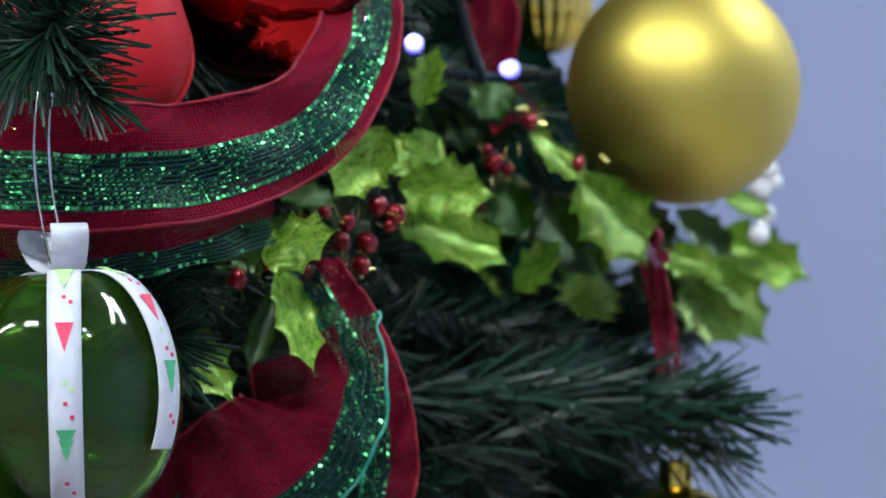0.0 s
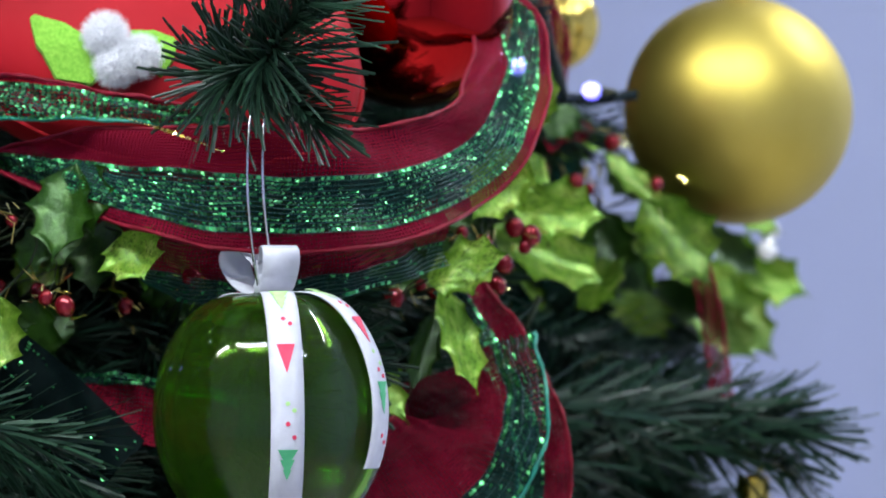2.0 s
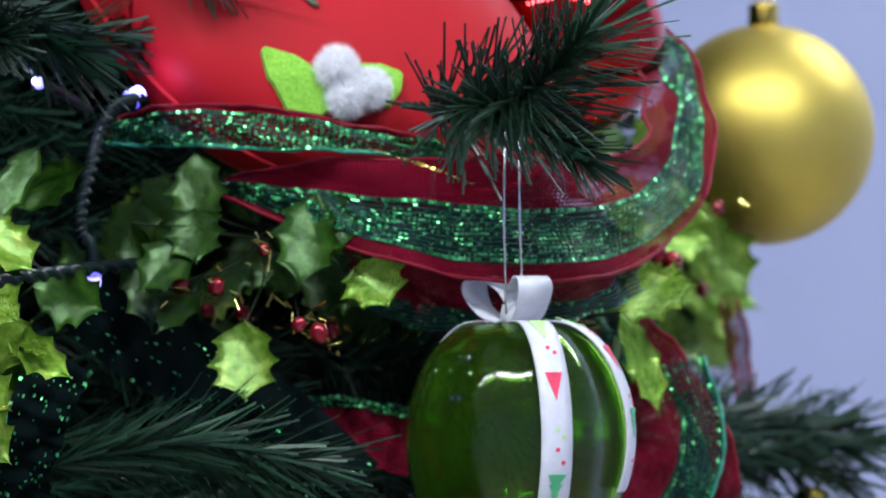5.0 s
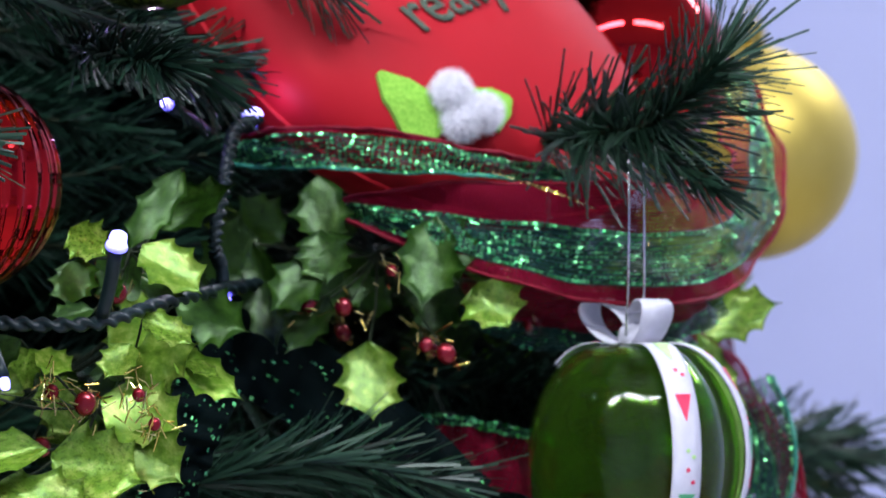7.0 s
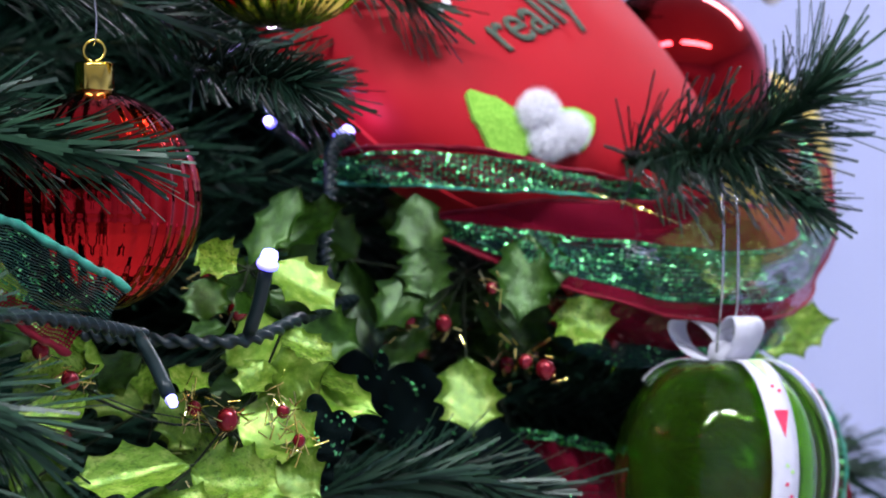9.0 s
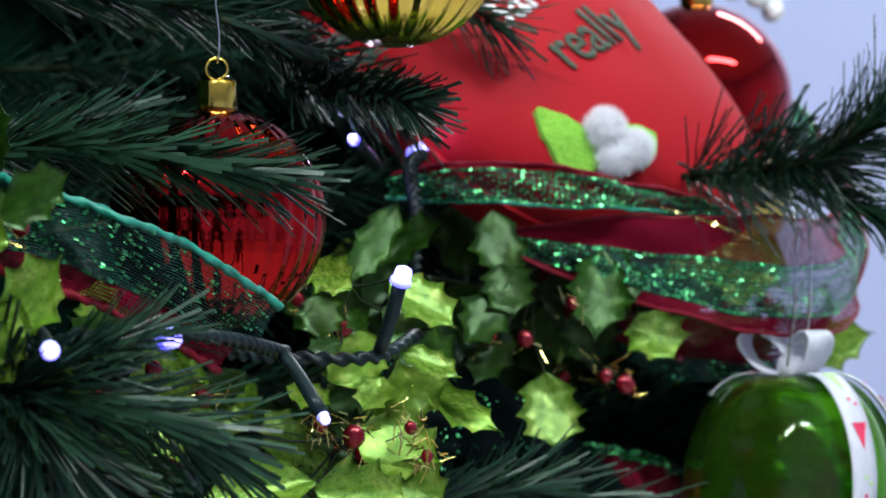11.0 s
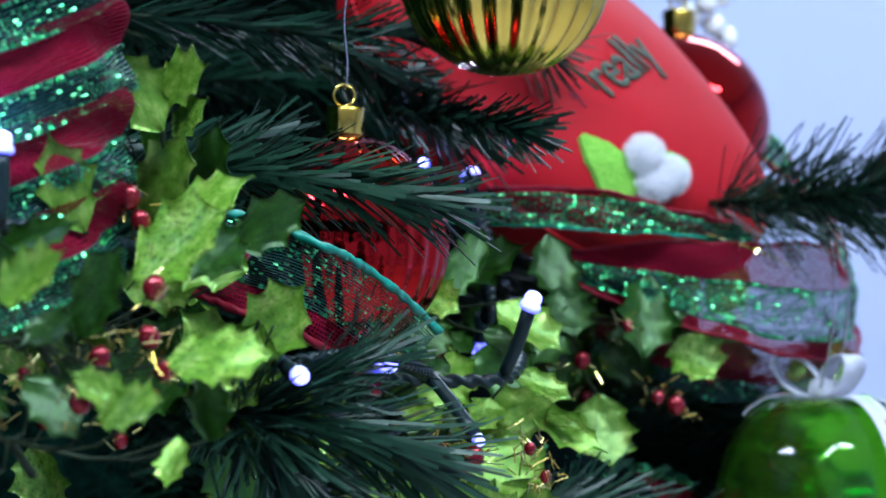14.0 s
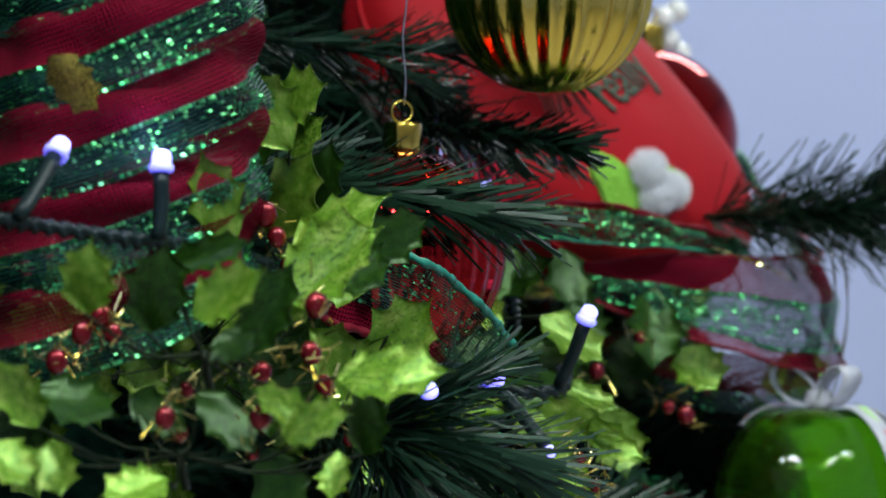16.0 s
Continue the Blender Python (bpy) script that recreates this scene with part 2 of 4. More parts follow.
def lathe(profile, sides=48, ribs=0, rib_depth=0.0, rib_twist=0.0):
    """Turns (radius, height) pairs round z; ribs press vertical flutes into it."""
    verts, faces = [], []
    n = len(profile)
    for i, (r, z) in enumerate(profile):
        for k in range(sides):
            a = 2 * math.pi * k / sides
            q = r * (1 - rib_depth * (0.5 - 0.5 * math.cos(ribs * a)) ) if ribs else r
            verts.append((q * math.cos(a), q * math.sin(a), z))
    for i in range(n - 1):
        for k in range(sides):
            a, b = i * sides + k, i * sides + (k + 1) % sides
            faces.append((a, b, b + sides, a + sides))
    faces += [tuple(range(sides))[::-1], tuple(range((n - 1) * sides, n * sides))]
    return verts, faces


def ball_profile(r, n=28, squash=1.0, top=0.12):
    return [(max(1e-5, r * math.sin(a)), -r * squash * math.cos(a)) for a in [math.pi * (0.004 + (1 - 0.004 - top * 0.3) * i / n) for i in range(n + 1)]]


# ---- room ----


def box(name, x0, y0, z0, x1, y1, z1, mat, label, category):
    v = [(x, y, z) for x in (x0, x1) for y in (y0, y1) for z in (z0, z1)]
    f = [(0, 1, 3, 2), (4, 6, 7, 5), (0, 4, 5, 1), (2, 3, 7, 6), (0, 2, 6, 4), (1, 5, 7, 3)]
    me = mesh_from(name, v, f)
    me.materials.append(mat)
    return tagged(new(name, me), label, category, kind="structure")


box("wall_north", -3.2, 1.9, 0, 3.2, 2.0, 2.8, WALL, "smooth pale lavender painted wall behind the tree", "wall")
box("wall_south", -3.2, -4.1, 0, 3.2, -4.0, 2.8, WALL, "pale lavender painted wall behind the viewer", "wall")
box("wall_east", 3.2, -4.1, 0, 3.3, 2.0, 2.8, WALL, "pale lavender painted side wall", "wall")
box("wall_west", -3.3, -4.1, 0, -3.2, 2.0, 2.8, WALL, "pale lavender painted side wall", "wall")
box("floor", -3.3, -4.1, -0.1, 3.3, 2.0, 0, FLOOR, "plain grey tiled floor", "floor")
box("ceiling", -3.3, -4.1, 2.8, 3.3, 2.0, 2.9, CEIL, "plain white painted ceiling", "ceiling")


def ceiling_light(x, y):
    t = thing("ceiling_light", (x, y, 2.8), "white ceiling fitting with two bare fluorescent tubes", "lamp", "ceiling tube lights")
    v = [(a, b, c) for a in (-0.62, 0.62) for b in (-0.1, 0.1) for c in (-0.05, -0.002)]
    f = [(0, 1, 3, 2), (4, 6, 7, 5), (0, 4, 5, 1), (2, 3, 7, 6), (0, 2, 6, 4), (1, 5, 7, 3)]
    part("housing", mesh_from("housing", v, f), HOUSING, t)
    for b in (-0.05, 0.05):
        vv, ff = tube([Vector((-0.6 + 0.1 * k, b, -0.07)) for k in range(13)], 0.013, 10)
        part("tube", mesh_from("tube", vv, ff, True), TUBE, t, "glowing white fluorescent tube")


# the last fitting is unseen, added to go with the wall-brightening lamp
for cx, cy in ((0.75, -1.25), (-0.85, -1.25), (1.3, 1.2)):
    ceiling_light(cx, cy)

# ---- the tree ----
tree = thing("christmas_tree", (-0.32, 0.42, 0), "artificial dark green pine tree crowded with ornaments", "tree")
TREE = Matrix.Translation((0.32, -0.42, 0))
vv, ff = tube([Vector((0, 0, 0.02 + 0.1 * k)) for k in range(23)], 0.035, 12, 0.5)
part("trunk", mesh_from("trunk", vv, ff, True), BARK, tree)
rng = random.Random(4)


def needle_branch(path, length, count, spread=0.75, droop=0.0, width=0.0011, tip_tuft=10, seed=1):
    """A wire with flat plastic needles all round it; needles lean towards the tip."""
    r = random.Random(seed)
    verts, faces = [], []
    fr = frames_along(path)
    n = len(fr)
    for k in range(count + tip_tuft):
        if k < count:
            s = (k + r.random()) / count * (n - 1.001)
        else:
            s = n - 1.6 + r.random() * 0.5
        i = min(int(s), n - 2)
        p = fr[i][0].lerp(fr[i + 1][0], s - int(s))
        _, t, sd, up = fr[i]
        a = r.uniform(0, 2 * math.pi)
        out = sd * math.cos(a) + up * math.sin(a)
        sp = spread * r.uniform(0.55, 1.25) * (0.45 if k >= count else 1)
        d = (t + out * sp + Vector((0, 0, -droop)) * r.random()).normalized()
        ln = length * r.uniform(0.7, 1.15)
        side = d.cross(out + Vector((0.01, 0.02, 0.03)))
        side = side.normalized() * (width * r.uniform(0.7, 1.1) * 0.5)
        nrm = d.cross(side).normalized() * width * 0.22
        bend = out * ln * r.uniform(-0.08, 0.12) + Vector((0, 0, -ln * 0.05))
        m, e = p + d * ln * 0.55 + bend * 0.4, p + d * ln + bend
        b = len(verts)
        verts += [p - side, p + side, p + nrm, m - side, m + side, m + nrm, e - side * 0.8, e + side * 0.8, e + nrm * 0.8]
        for q in (0, 3):
            faces += [(b + q, b + q + 1, b + q + 4, b + q + 3), (b + q + 1, b + q + 2, b + q + 5, b + q + 4), (b + q + 2, b + q, b + q + 3, b + q + 5)]
        faces.append((b + 6, b + 7, b + 8))
    return verts, faces


def branch(points, length=0.022, count=170, spread=0.8, seed=1, mat=None, droop=0.0, width=0.0011, radius=0.0011):
    path = [TREE @ p for p in spline(points, 14)]
    v, f = tube(path, radius, 6, 0.6)
    b = part("branch", mesh_from("branch", v, f, True), TWIG, tree)
    v, f = needle_branch(path, length, count, spread, droop, width, seed=seed)
    nd = part("needles", mesh_from("needles", v, f), mat or NEEDLE, b)
    return tagged(nd, kind="stuff")


# the heart of the tree: a lumpy solid, near black for shade between boughs
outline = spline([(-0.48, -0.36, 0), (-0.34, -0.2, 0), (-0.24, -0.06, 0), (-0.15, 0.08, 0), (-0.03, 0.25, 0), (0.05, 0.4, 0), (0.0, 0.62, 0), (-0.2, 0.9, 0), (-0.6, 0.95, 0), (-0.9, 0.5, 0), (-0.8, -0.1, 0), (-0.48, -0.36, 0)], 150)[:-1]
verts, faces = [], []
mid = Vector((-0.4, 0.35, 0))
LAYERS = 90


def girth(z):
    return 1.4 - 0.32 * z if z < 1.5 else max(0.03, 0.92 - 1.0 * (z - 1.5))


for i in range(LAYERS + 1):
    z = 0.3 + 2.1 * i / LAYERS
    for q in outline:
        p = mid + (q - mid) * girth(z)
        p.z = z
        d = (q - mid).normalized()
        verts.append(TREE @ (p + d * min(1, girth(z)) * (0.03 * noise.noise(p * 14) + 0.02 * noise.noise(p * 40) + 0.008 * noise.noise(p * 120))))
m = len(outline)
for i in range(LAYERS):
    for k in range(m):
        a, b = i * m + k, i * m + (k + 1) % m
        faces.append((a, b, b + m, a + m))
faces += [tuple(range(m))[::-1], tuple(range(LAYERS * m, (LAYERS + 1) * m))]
tagged(part("shade_core", mesh_from("shade_core", verts, faces, True), CORE, tree), kind="stuff")

# large boughs round the rest of the tree, above, below and behind the decorated part
for k in range(330):
    z = 0.35 + 2.0 * (k + rng.random()) / 330
    q = outline[rng.randrange(m)]
    d = (q - mid).normalized()
    if 0.98 < z < 1.52 and (d.x * 0.88 - d.y * 0.48 > -0.35 or d.x > -0.2):
        continue
    p = mid + (q - mid) * girth(z) * 0.97
    p.z = z
    ln = 0.06 + 0.16 * max(0.2, min(1, girth(z)))
    if 0.8 < z < 1.7 and d.x * 0.88 - d.y * 0.48 > -0.35:
        ln *= 0.45
    e = p + (d + Vector((rng.uniform(-0.3, 0.3), rng.uniform(-0.3, 0.3), rng.uniform(-0.35, 0.1)))) * ln
    if 0.92 < e.z < 1.6 and d.x > -0.75:
        continue
    branch([p - d * 0.05, p, p.lerp(e, 0.55) + Vector((0, 0, 0.01)), e], 0.05, 90, 0.8, 900 + k, NEEDLE, width=0.0035, radius=0.003)

# inner boughs that fill the body of the tree, needles coloured as in shade
made = 0
while made < 260:
    y = rng.uniform(-0.3, 0.42)
    edge = -0.045 + 0.488 * y
    x = edge - 0.02 - 0.13 * rng.random() ** 1.2
    z = rng.uniform(1.08, 1.42)
    a = rng.uniform(-0.9, 0.9)
    d = Vector((0.88 * math.cos(a) + 0.3, -0.48 * math.cos(a) + 0.88 * math.sin(a) * 0.6, rng.uniform(-0.35, 0.35))).normalized()
    ln = rng.uniform(0.05, 0.09)
    p = Vector((x, y, z))
    tip = p + d * (ln + 0.02)
    near_left = (tip.x + 0.72) * 0.416 + (tip.y + 1.456) * 0.909
    near_right = (tip.x - 0.67) * -0.355 + (tip.y + 1.29) * 0.935
    if tip.x > edge + 0.02 or near_left < 1.33 or near_right < 1.5 or tip.x > 0.64 - 0.355 * (tip.y + 1.29) or (tip.y < -0.05 and tip.x > -0.12):
        continue
    branch([p - d * 0.05, p, p + d * ln * 0.6, p + d * ln], 0.024, 170, 0.9, 100 + made, NEEDLE_SHADED, width=0.0013)
    made += 1

# a lower swell of the same shade-coloured mass under the ribbon
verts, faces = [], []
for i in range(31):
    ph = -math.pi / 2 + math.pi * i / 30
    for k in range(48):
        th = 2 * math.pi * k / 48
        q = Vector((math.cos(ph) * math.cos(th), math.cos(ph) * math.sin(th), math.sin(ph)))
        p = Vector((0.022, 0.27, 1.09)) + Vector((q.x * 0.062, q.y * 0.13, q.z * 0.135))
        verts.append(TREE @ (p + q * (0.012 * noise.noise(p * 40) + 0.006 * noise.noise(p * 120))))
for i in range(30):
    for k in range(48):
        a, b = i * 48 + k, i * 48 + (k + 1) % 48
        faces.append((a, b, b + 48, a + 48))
tagged(part("shade_core", mesh_from("shade_core", verts, faces, True), CORE, tree), kind="stuff")

# low boughs with shade-coloured needles behind the hanging ornament and the low ribbons
made = 0
while made < 90:
    y = rng.uniform(0.06, 0.34)
    x = -0.01 + 0.488 * y + rng.uniform(-0.06, 0.09)
    z = rng.uniform(1.08, 1.205)
    d = Vector((rng.uniform(-0.2, 0.9), rng.uniform(-0.6, 0.6), rng.uniform(-0.4, 0.3))).normalized()
    p = Vector((x, y, z))
    tip = p + d * 0.075
    root = p - d * 0.05
    if max(tip.x - 0.066 * (tip.y + 1.52), root.x - 0.066 * (root.y + 1.52)) > 0 or max(tip.x + 0.334 * (tip.y + 1.29), root.x + 0.334 * (root.y + 1.29)) > 0.66 or (tip.x - 0.67) * -0.355 + (tip.y + 1.29) * 0.935 < 1.5 or tip.y < 0.05:
        continue
    branch([p - d * 0.05, p, p + d * 0.03, p + d * 0.055], 0.022, 150, 0.9, 500 + made, NEEDLE_SHADED, width=0.0012)
    made += 1

# outer boughs that stand clear between the ornaments
branch([(0.0901, 0.2000, 1.1877), (0.1134, 0.2400, 1.1871), (0.1375, 0.2700, 1.1865), (0.1691, 0.2850, 1.1776)], 0.028, 220, 0.95, 11, width=0.0016)
branch([(0.0976, 0.2400, 1.1747), (0.1140, 0.2700, 1.1815), (0.1345, 0.2900, 1.1810), (0.1566, 0.3000, 1.1833)], 0.027, 120, 0.95, 41, width=0.0015)
branch([(0.1168, 0.2200, 1.1853), (0.1254, 0.2600, 1.1813), (0.1416, 0.2800, 1.1754), (0.1653, 0.2900, 1.1675)], 0.027, 120, 0.95, 42, width=0.0015)
branch([(0.0632, 0.2600, 1.2123), (0.0675, 0.2900, 1.2087), (0.0781, 0.3100, 1.2067), (0.0946, 0.3200, 1.2045)], 0.025, 220, 0.9, 43, NEEDLE_SHADED)
branch([(0.0533, 0.3000, 1.2949), (0.0582, 0.3300, 1.2925), (0.0671, 0.3500, 1.2873), (0.0842, 0.3600, 1.2832)], 0.025, 200, 0.9, 44, NEEDLE_SHADED)
branch([(0.1011, 0.2000, 1.1680), (0.1191, 0.2500, 1.1724), (0.1412, 0.2700, 1.1755), (0.1556, 0.2850, 1.1787)], 0.028, 140, 0.95, 12)
branch([(0.0497, 0.0200, 1.2824), (0.0656, -0.0100, 1.2839), (0.0814, -0.0300, 1.2866), (0.0985, -0.0450, 1.3030)], 0.03, 460, 1.05, 13)
branch([(0.0609, 0.0000, 1.2800), (0.0752, -0.0200, 1.2811), (0.0881, -0.0300, 1.2741), (0.0952, -0.0350, 1.2690)], 0.018, 150, 0.7, 14)
branch([(-0.2005, -0.1600, 1.2812), (-0.1730, -0.1700, 1.2843), (-0.1460, -0.1750, 1.2815), (-0.1160, -0.1750, 1.2765)], 0.024, 300, 0.7, 15, width=0.0014)
branch([(-0.2137, -0.1300, 1.2912), (-0.1884, -0.1300, 1.2900), (-0.1660, -0.1300, 1.2919), (-0.1461, -0.1200, 1.2957)], 0.02, 170, 0.7, 16, NEEDLE_SHADED, width=0.0014)
branch([(-0.2016, -0.2450, 1.2185), (-0.1947, -0.2650, 1.2206), (-0.1725, -0.2650, 1.2178), (-0.1468, -0.2550, 1.2088)], 0.03, 260, 0.8, 17, width=0.0014)
branch([(-0.1911, -0.2350, 1.2271), (-0.1915, -0.2650, 1.2177), (-0.1850, -0.2650, 1.2091), (-0.1675, -0.2550, 1.1957)], 0.03, 200, 0.8, 18, width=0.0014)
branch([(-0.1868, -0.2250, 1.2283), (-0.1856, -0.2550, 1.2247), (-0.1759, -0.2650, 1.2293), (-0.1609, -0.2600, 1.2344)], 0.022, 130, 0.6, 19)
branch([(-0.0890, 0.0000, 1.3212), (-0.0760, -0.0200, 1.3152), (-0.0646, -0.0300, 1.3081), (-0.0528, -0.0300, 1.3014)], 0.024, 190, 0.8, 20, NEEDLE_SHADED)
branch([(-0.1120, -0.0800, 1.3239), (-0.0865, -0.0600, 1.3171), (-0.0583, 0.0000, 1.3100), (-0.0346, 0.0200, 1.3059)], 0.022, 200, 0.8, 21, NEEDLE_SHADED)
branch([(-0.1675, -0.0400, 1.3332), (-0.1390, -0.0500, 1.3316), (-0.1106, -0.0600, 1.3283), (-0.0831, -0.0600, 1.3305)], 0.022, 200, 0.7, 22, NEEDLE_SHADED)
branch([(-0.0475, 0.0120, 1.3430), (-0.0341, 0.0040, 1.3383), (-0.0240, 0.0000, 1.3338), (-0.0163, 0.0000, 1.3296)], 0.02, 90, 0.9, 23)
branch([(-0.0882, -0.0514, 1.3065), (-0.0786, -0.0719, 1.3045), (-0.0693, -0.0923, 1.3017), (-0.0614, -0.1012, 1.3000)], 0.016, 240, 0.75, 26, NEEDLE_SHADED, width=0.0014)
branch([(-0.0552, -0.0600, 1.1803), (-0.0327, -0.0500, 1.1849), (-0.0132, -0.0400, 1.1870), (0.0150, -0.0300, 1.1809)], 0.026, 240, 0.8, 24)
branch([(-0.0645, 0.0000, 1.1871), (-0.0370, 0.0000, 1.1853), (-0.0165, 0.0000, 1.1803), (0.0089, 0.0000, 1.1704)], 0.026, 220, 0.8, 25)

# filler boughs low at the edge of the tree, darkened as if shaded
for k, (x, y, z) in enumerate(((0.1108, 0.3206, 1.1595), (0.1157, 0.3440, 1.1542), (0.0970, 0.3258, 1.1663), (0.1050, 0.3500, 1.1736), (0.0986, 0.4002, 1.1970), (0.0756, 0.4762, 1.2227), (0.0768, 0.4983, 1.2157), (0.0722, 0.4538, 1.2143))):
    branch([(x - 0.05, y - 0.02, z), (x - 0.025, y - 0.008, z + 0.002), (x - 0.008, y, z + 0.001), (x + 0.006, y + 0.004, z - 0.003)], 0.022, 300, 0.95, 80 + k, NEEDLE_SHADED, width=0.0014)

# boughs that close the tree under the ruffle, shade in their needle colour
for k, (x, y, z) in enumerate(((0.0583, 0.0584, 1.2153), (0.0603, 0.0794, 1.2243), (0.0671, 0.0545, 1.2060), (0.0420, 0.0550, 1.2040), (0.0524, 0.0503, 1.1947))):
    branch([(x - 0.035, y + 0.03, z + 0.006), (x - 0.015, y + 0.015, z + 0.003), (x, y, z), (x + 0.012, y - 0.012, z - 0.003)], 0.024, 320, 0.95, 60 + k, NEEDLE_SHADED, width=0.0014)

# ---- holly ----


def leaf_mesh(seed):
    """A spiny holly leaf, one long and one wide: three spines a side, hollow edges between, folded midrib, curl and thickness."""
    r = random.Random(seed)
    tips = []
    for _ in (0, 1):
        a, b, c = r.uniform(0.17, 0.24), r.uniform(0.44, 0.52), r.uniform(0.70, 0.78)
        tips.append([(0.0, 0.03), (a, r.uniform(0.34, 0.44)), (b, r.uniform(0.46, 0.54)), (c, r.uniform(0.34, 0.44)), (1.0, 0.0)])
    rows = []
    for k in range(4):
        for i in range(8):
            u = i / 8
            u = 0.5 - 0.5 * math.copysign(abs(1 - 2 * u) ** 0.75, 1 - 2 * u)
            edge = []
            for side in (0, 1):
                (s0, h0), (s1, h1) = tips[side][k], tips[side][k + 1]
                hollow = (0.17 if k else 0.02) * (0.25 + min(h0, h1)) if k < 3 else 0.2 * h0
                arc = math.sin(math.pi * u) ** 0.8
                sv = s0 + (s1 - s0) * u
                sweep = sum(0.03 * math.exp(-((sv - q[0]) / 0.05) ** 2) for q in tips[side][1:4])
                edge.append((sv + sweep, h0 + (h1 - h0) * u - hollow * arc))
            rows.append(edge)
    rows.append([(1.02, 0.006), (1.02, 0.006)])
    n = len(rows)
    curl, wave, fold = r.uniform(-0.2, 0.25), r.uniform(0, 6), r.uniform(0.06, 0.34)
    cols = (-1, -0.62, -0.28, 0, 0.28, 0.62, 1)
    verts, faces = [], []
    for under in (0, 1):
        for (sl, hl), (sr, hr) in rows:
            mid_s = (sl + sr) / 2
            for q in cols:
                s, h = (sl, hl) if q < 0 else (sr, hr)
                s = mid_s + (s - mid_s) * abs(q)
                z = curl * 2 * (s - 0.4) ** 2 + fold * abs(q) ** 1.3 * h + 0.022 * math.sin(6 * s + 3 * q + wave) + 0.006 * math.sin(13 * s + 5 * q * h + wave)
                verts.append((q * max(h, 0.004), s, z - 0.012 * under))
    for i in range(n - 1):
        for j in range(6):
            a = i * 7 + j
            faces.append((a, a + 1, a + 8, a + 7))
            b = a + n * 7
            faces.append((b, b + 7, b + 8, b + 1))
    m = n * 7
    ring = [i * 7 for i in range(n)] + [i * 7 + 6 for i in range(n - 1, -1, -1)]
    for k in range(len(ring)):
        a, b = ring[k], ring[(k + 1) % len(ring)]
        faces.append((a, a + m, b + m, b))
    return mesh_from("leaf", verts, faces, True)


LEAVES = {}
for mat in (LEAF, LEAF_SHADED):
    LEAVES[mat.name] = [leaf_mesh(q) for q in range(1, 10)]
    for me in LEAVES[mat.name]:
        me.materials.append(mat)
v, f = lathe(ball_profile(1, 8), 12)
BERRY_MESH = mesh_from("berry", v, f, True)
BERRY_MESH.materials.append(BERRY)


def leaf_pose(base, tip, width, face, seed, origin):
    """Lays a unit leaf from its stalk to its tip, turned to face the given way and tilted a little."""
    r = random.Random(seed)
    b, t = Vector(base), Vector(tip)
    ax = t - b
    ln = ax.length
    ax.normalize()
    f = (Vector(face).normalized() + Vector((r.uniform(-0.3, 0.3), 0, r.uniform(-0.1, 0.5)))).normalized()
    x = ax.cross(f).normalized()
    nrm = x.cross(ax)
    m = Matrix((x, ax, nrm)).transposed().to_4x4()
    m.translation = b - Vector(origin)
    return m @ Matrix.Diagonal((width * 1.22, ln * 1.04, (width + ln) / 2, 1))


def holly_sprig(label, leaves, face, berries=(), tinsel=0, seed=1):
    """Foil leaves on short wires round a common stem, with berries and gold threads."""
    bases = [Vector(q[0]) for q in leaves]
    away = -Vector(face).normalized()
    c = sum(bases, Vector()) / len(bases) + away * 0.016
    t = thing("holly_sprig", c, label, "holly sprig", "holly sprigs on the tree")
    vv, ff = tube([away * 0.035 + Vector((0, 0, 0.004)), away * 0.015 + Vector((0, 0, 0.002)), Vector((0, 0, 0))], 0.0011, 6)
    part("stem", mesh_from("stem", vv, ff, True), TWIG, t)
    r = random.Random(seed)
    for k, (a, b, w, deep) in enumerate(leaves):
        # flagged leaves take the foil with shade in its colour
        kind = (LEAF_SHADED if deep else LEAF).name
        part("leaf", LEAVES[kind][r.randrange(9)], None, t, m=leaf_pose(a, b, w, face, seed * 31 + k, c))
        q = Vector(a) - c
        vv, ff = tube(spline([(0, 0, 0), q * 0.5 + away * 0.014, q], 5), 0.0004, 5)
        part("stalk", mesh_from("stalk", vv, ff, True), TWIG, t)
    for p in berries:
        p = Vector(p)
        s = 0.0029 * r.uniform(0.6, 1.15)
        part("berry", BERRY_MESH, None, t, m=Matrix.Translation(p - c) @ Matrix.Rotation(r.uniform(-0.6, 0.6), 4, "Y") @ Matrix.Diagonal((s, s * 0.8, s * 1.1, 1)))
        vv, ff = tube(spline([(0, 0, 0), (p - c) * 0.6 + away * 0.012, p - c], 4), 0.0002, 4)
        part("berry_stalk", mesh_from("berry_stalk", vv, ff, True), TWIG, t)
    if tinsel:
        verts, faces = [], []
        spots = [Vector(p) - c for p in berries] or [Vector((0, 0, 0))]
        for _ in range(tinsel):
            p = r.choice(spots) + Vector((r.gauss(0, 0.003), r.gauss(0.001, 0.003), r.gauss(0, 0.003)))
            d = Vector((r.gauss(0, 1), r.gauss(-0.3, 1), r.gauss(0, 1))).normalized() * r.uniform(0.002, 0.0065)
            w = d.cross(Vector((0.3, 1, 0.2))).normalized() * 0.0002
            u = d.cross(w).normalized() * 0.00012
            b = len(verts)
            verts += [p - w, p + w, p + u, p + d - w, p + d + w, p + d + u]
            faces += [(b, b + 1, b + 4, b + 3), (b + 1, b + 2, b + 5, b + 4), (b + 2, b, b + 3, b + 5), (b + 3, b + 4, b + 5)]
        tagged(part("tinsel", mesh_from("tinsel", verts, faces), TINSEL, t, "short gold tinsel threads"), kind="stuff")
    return t


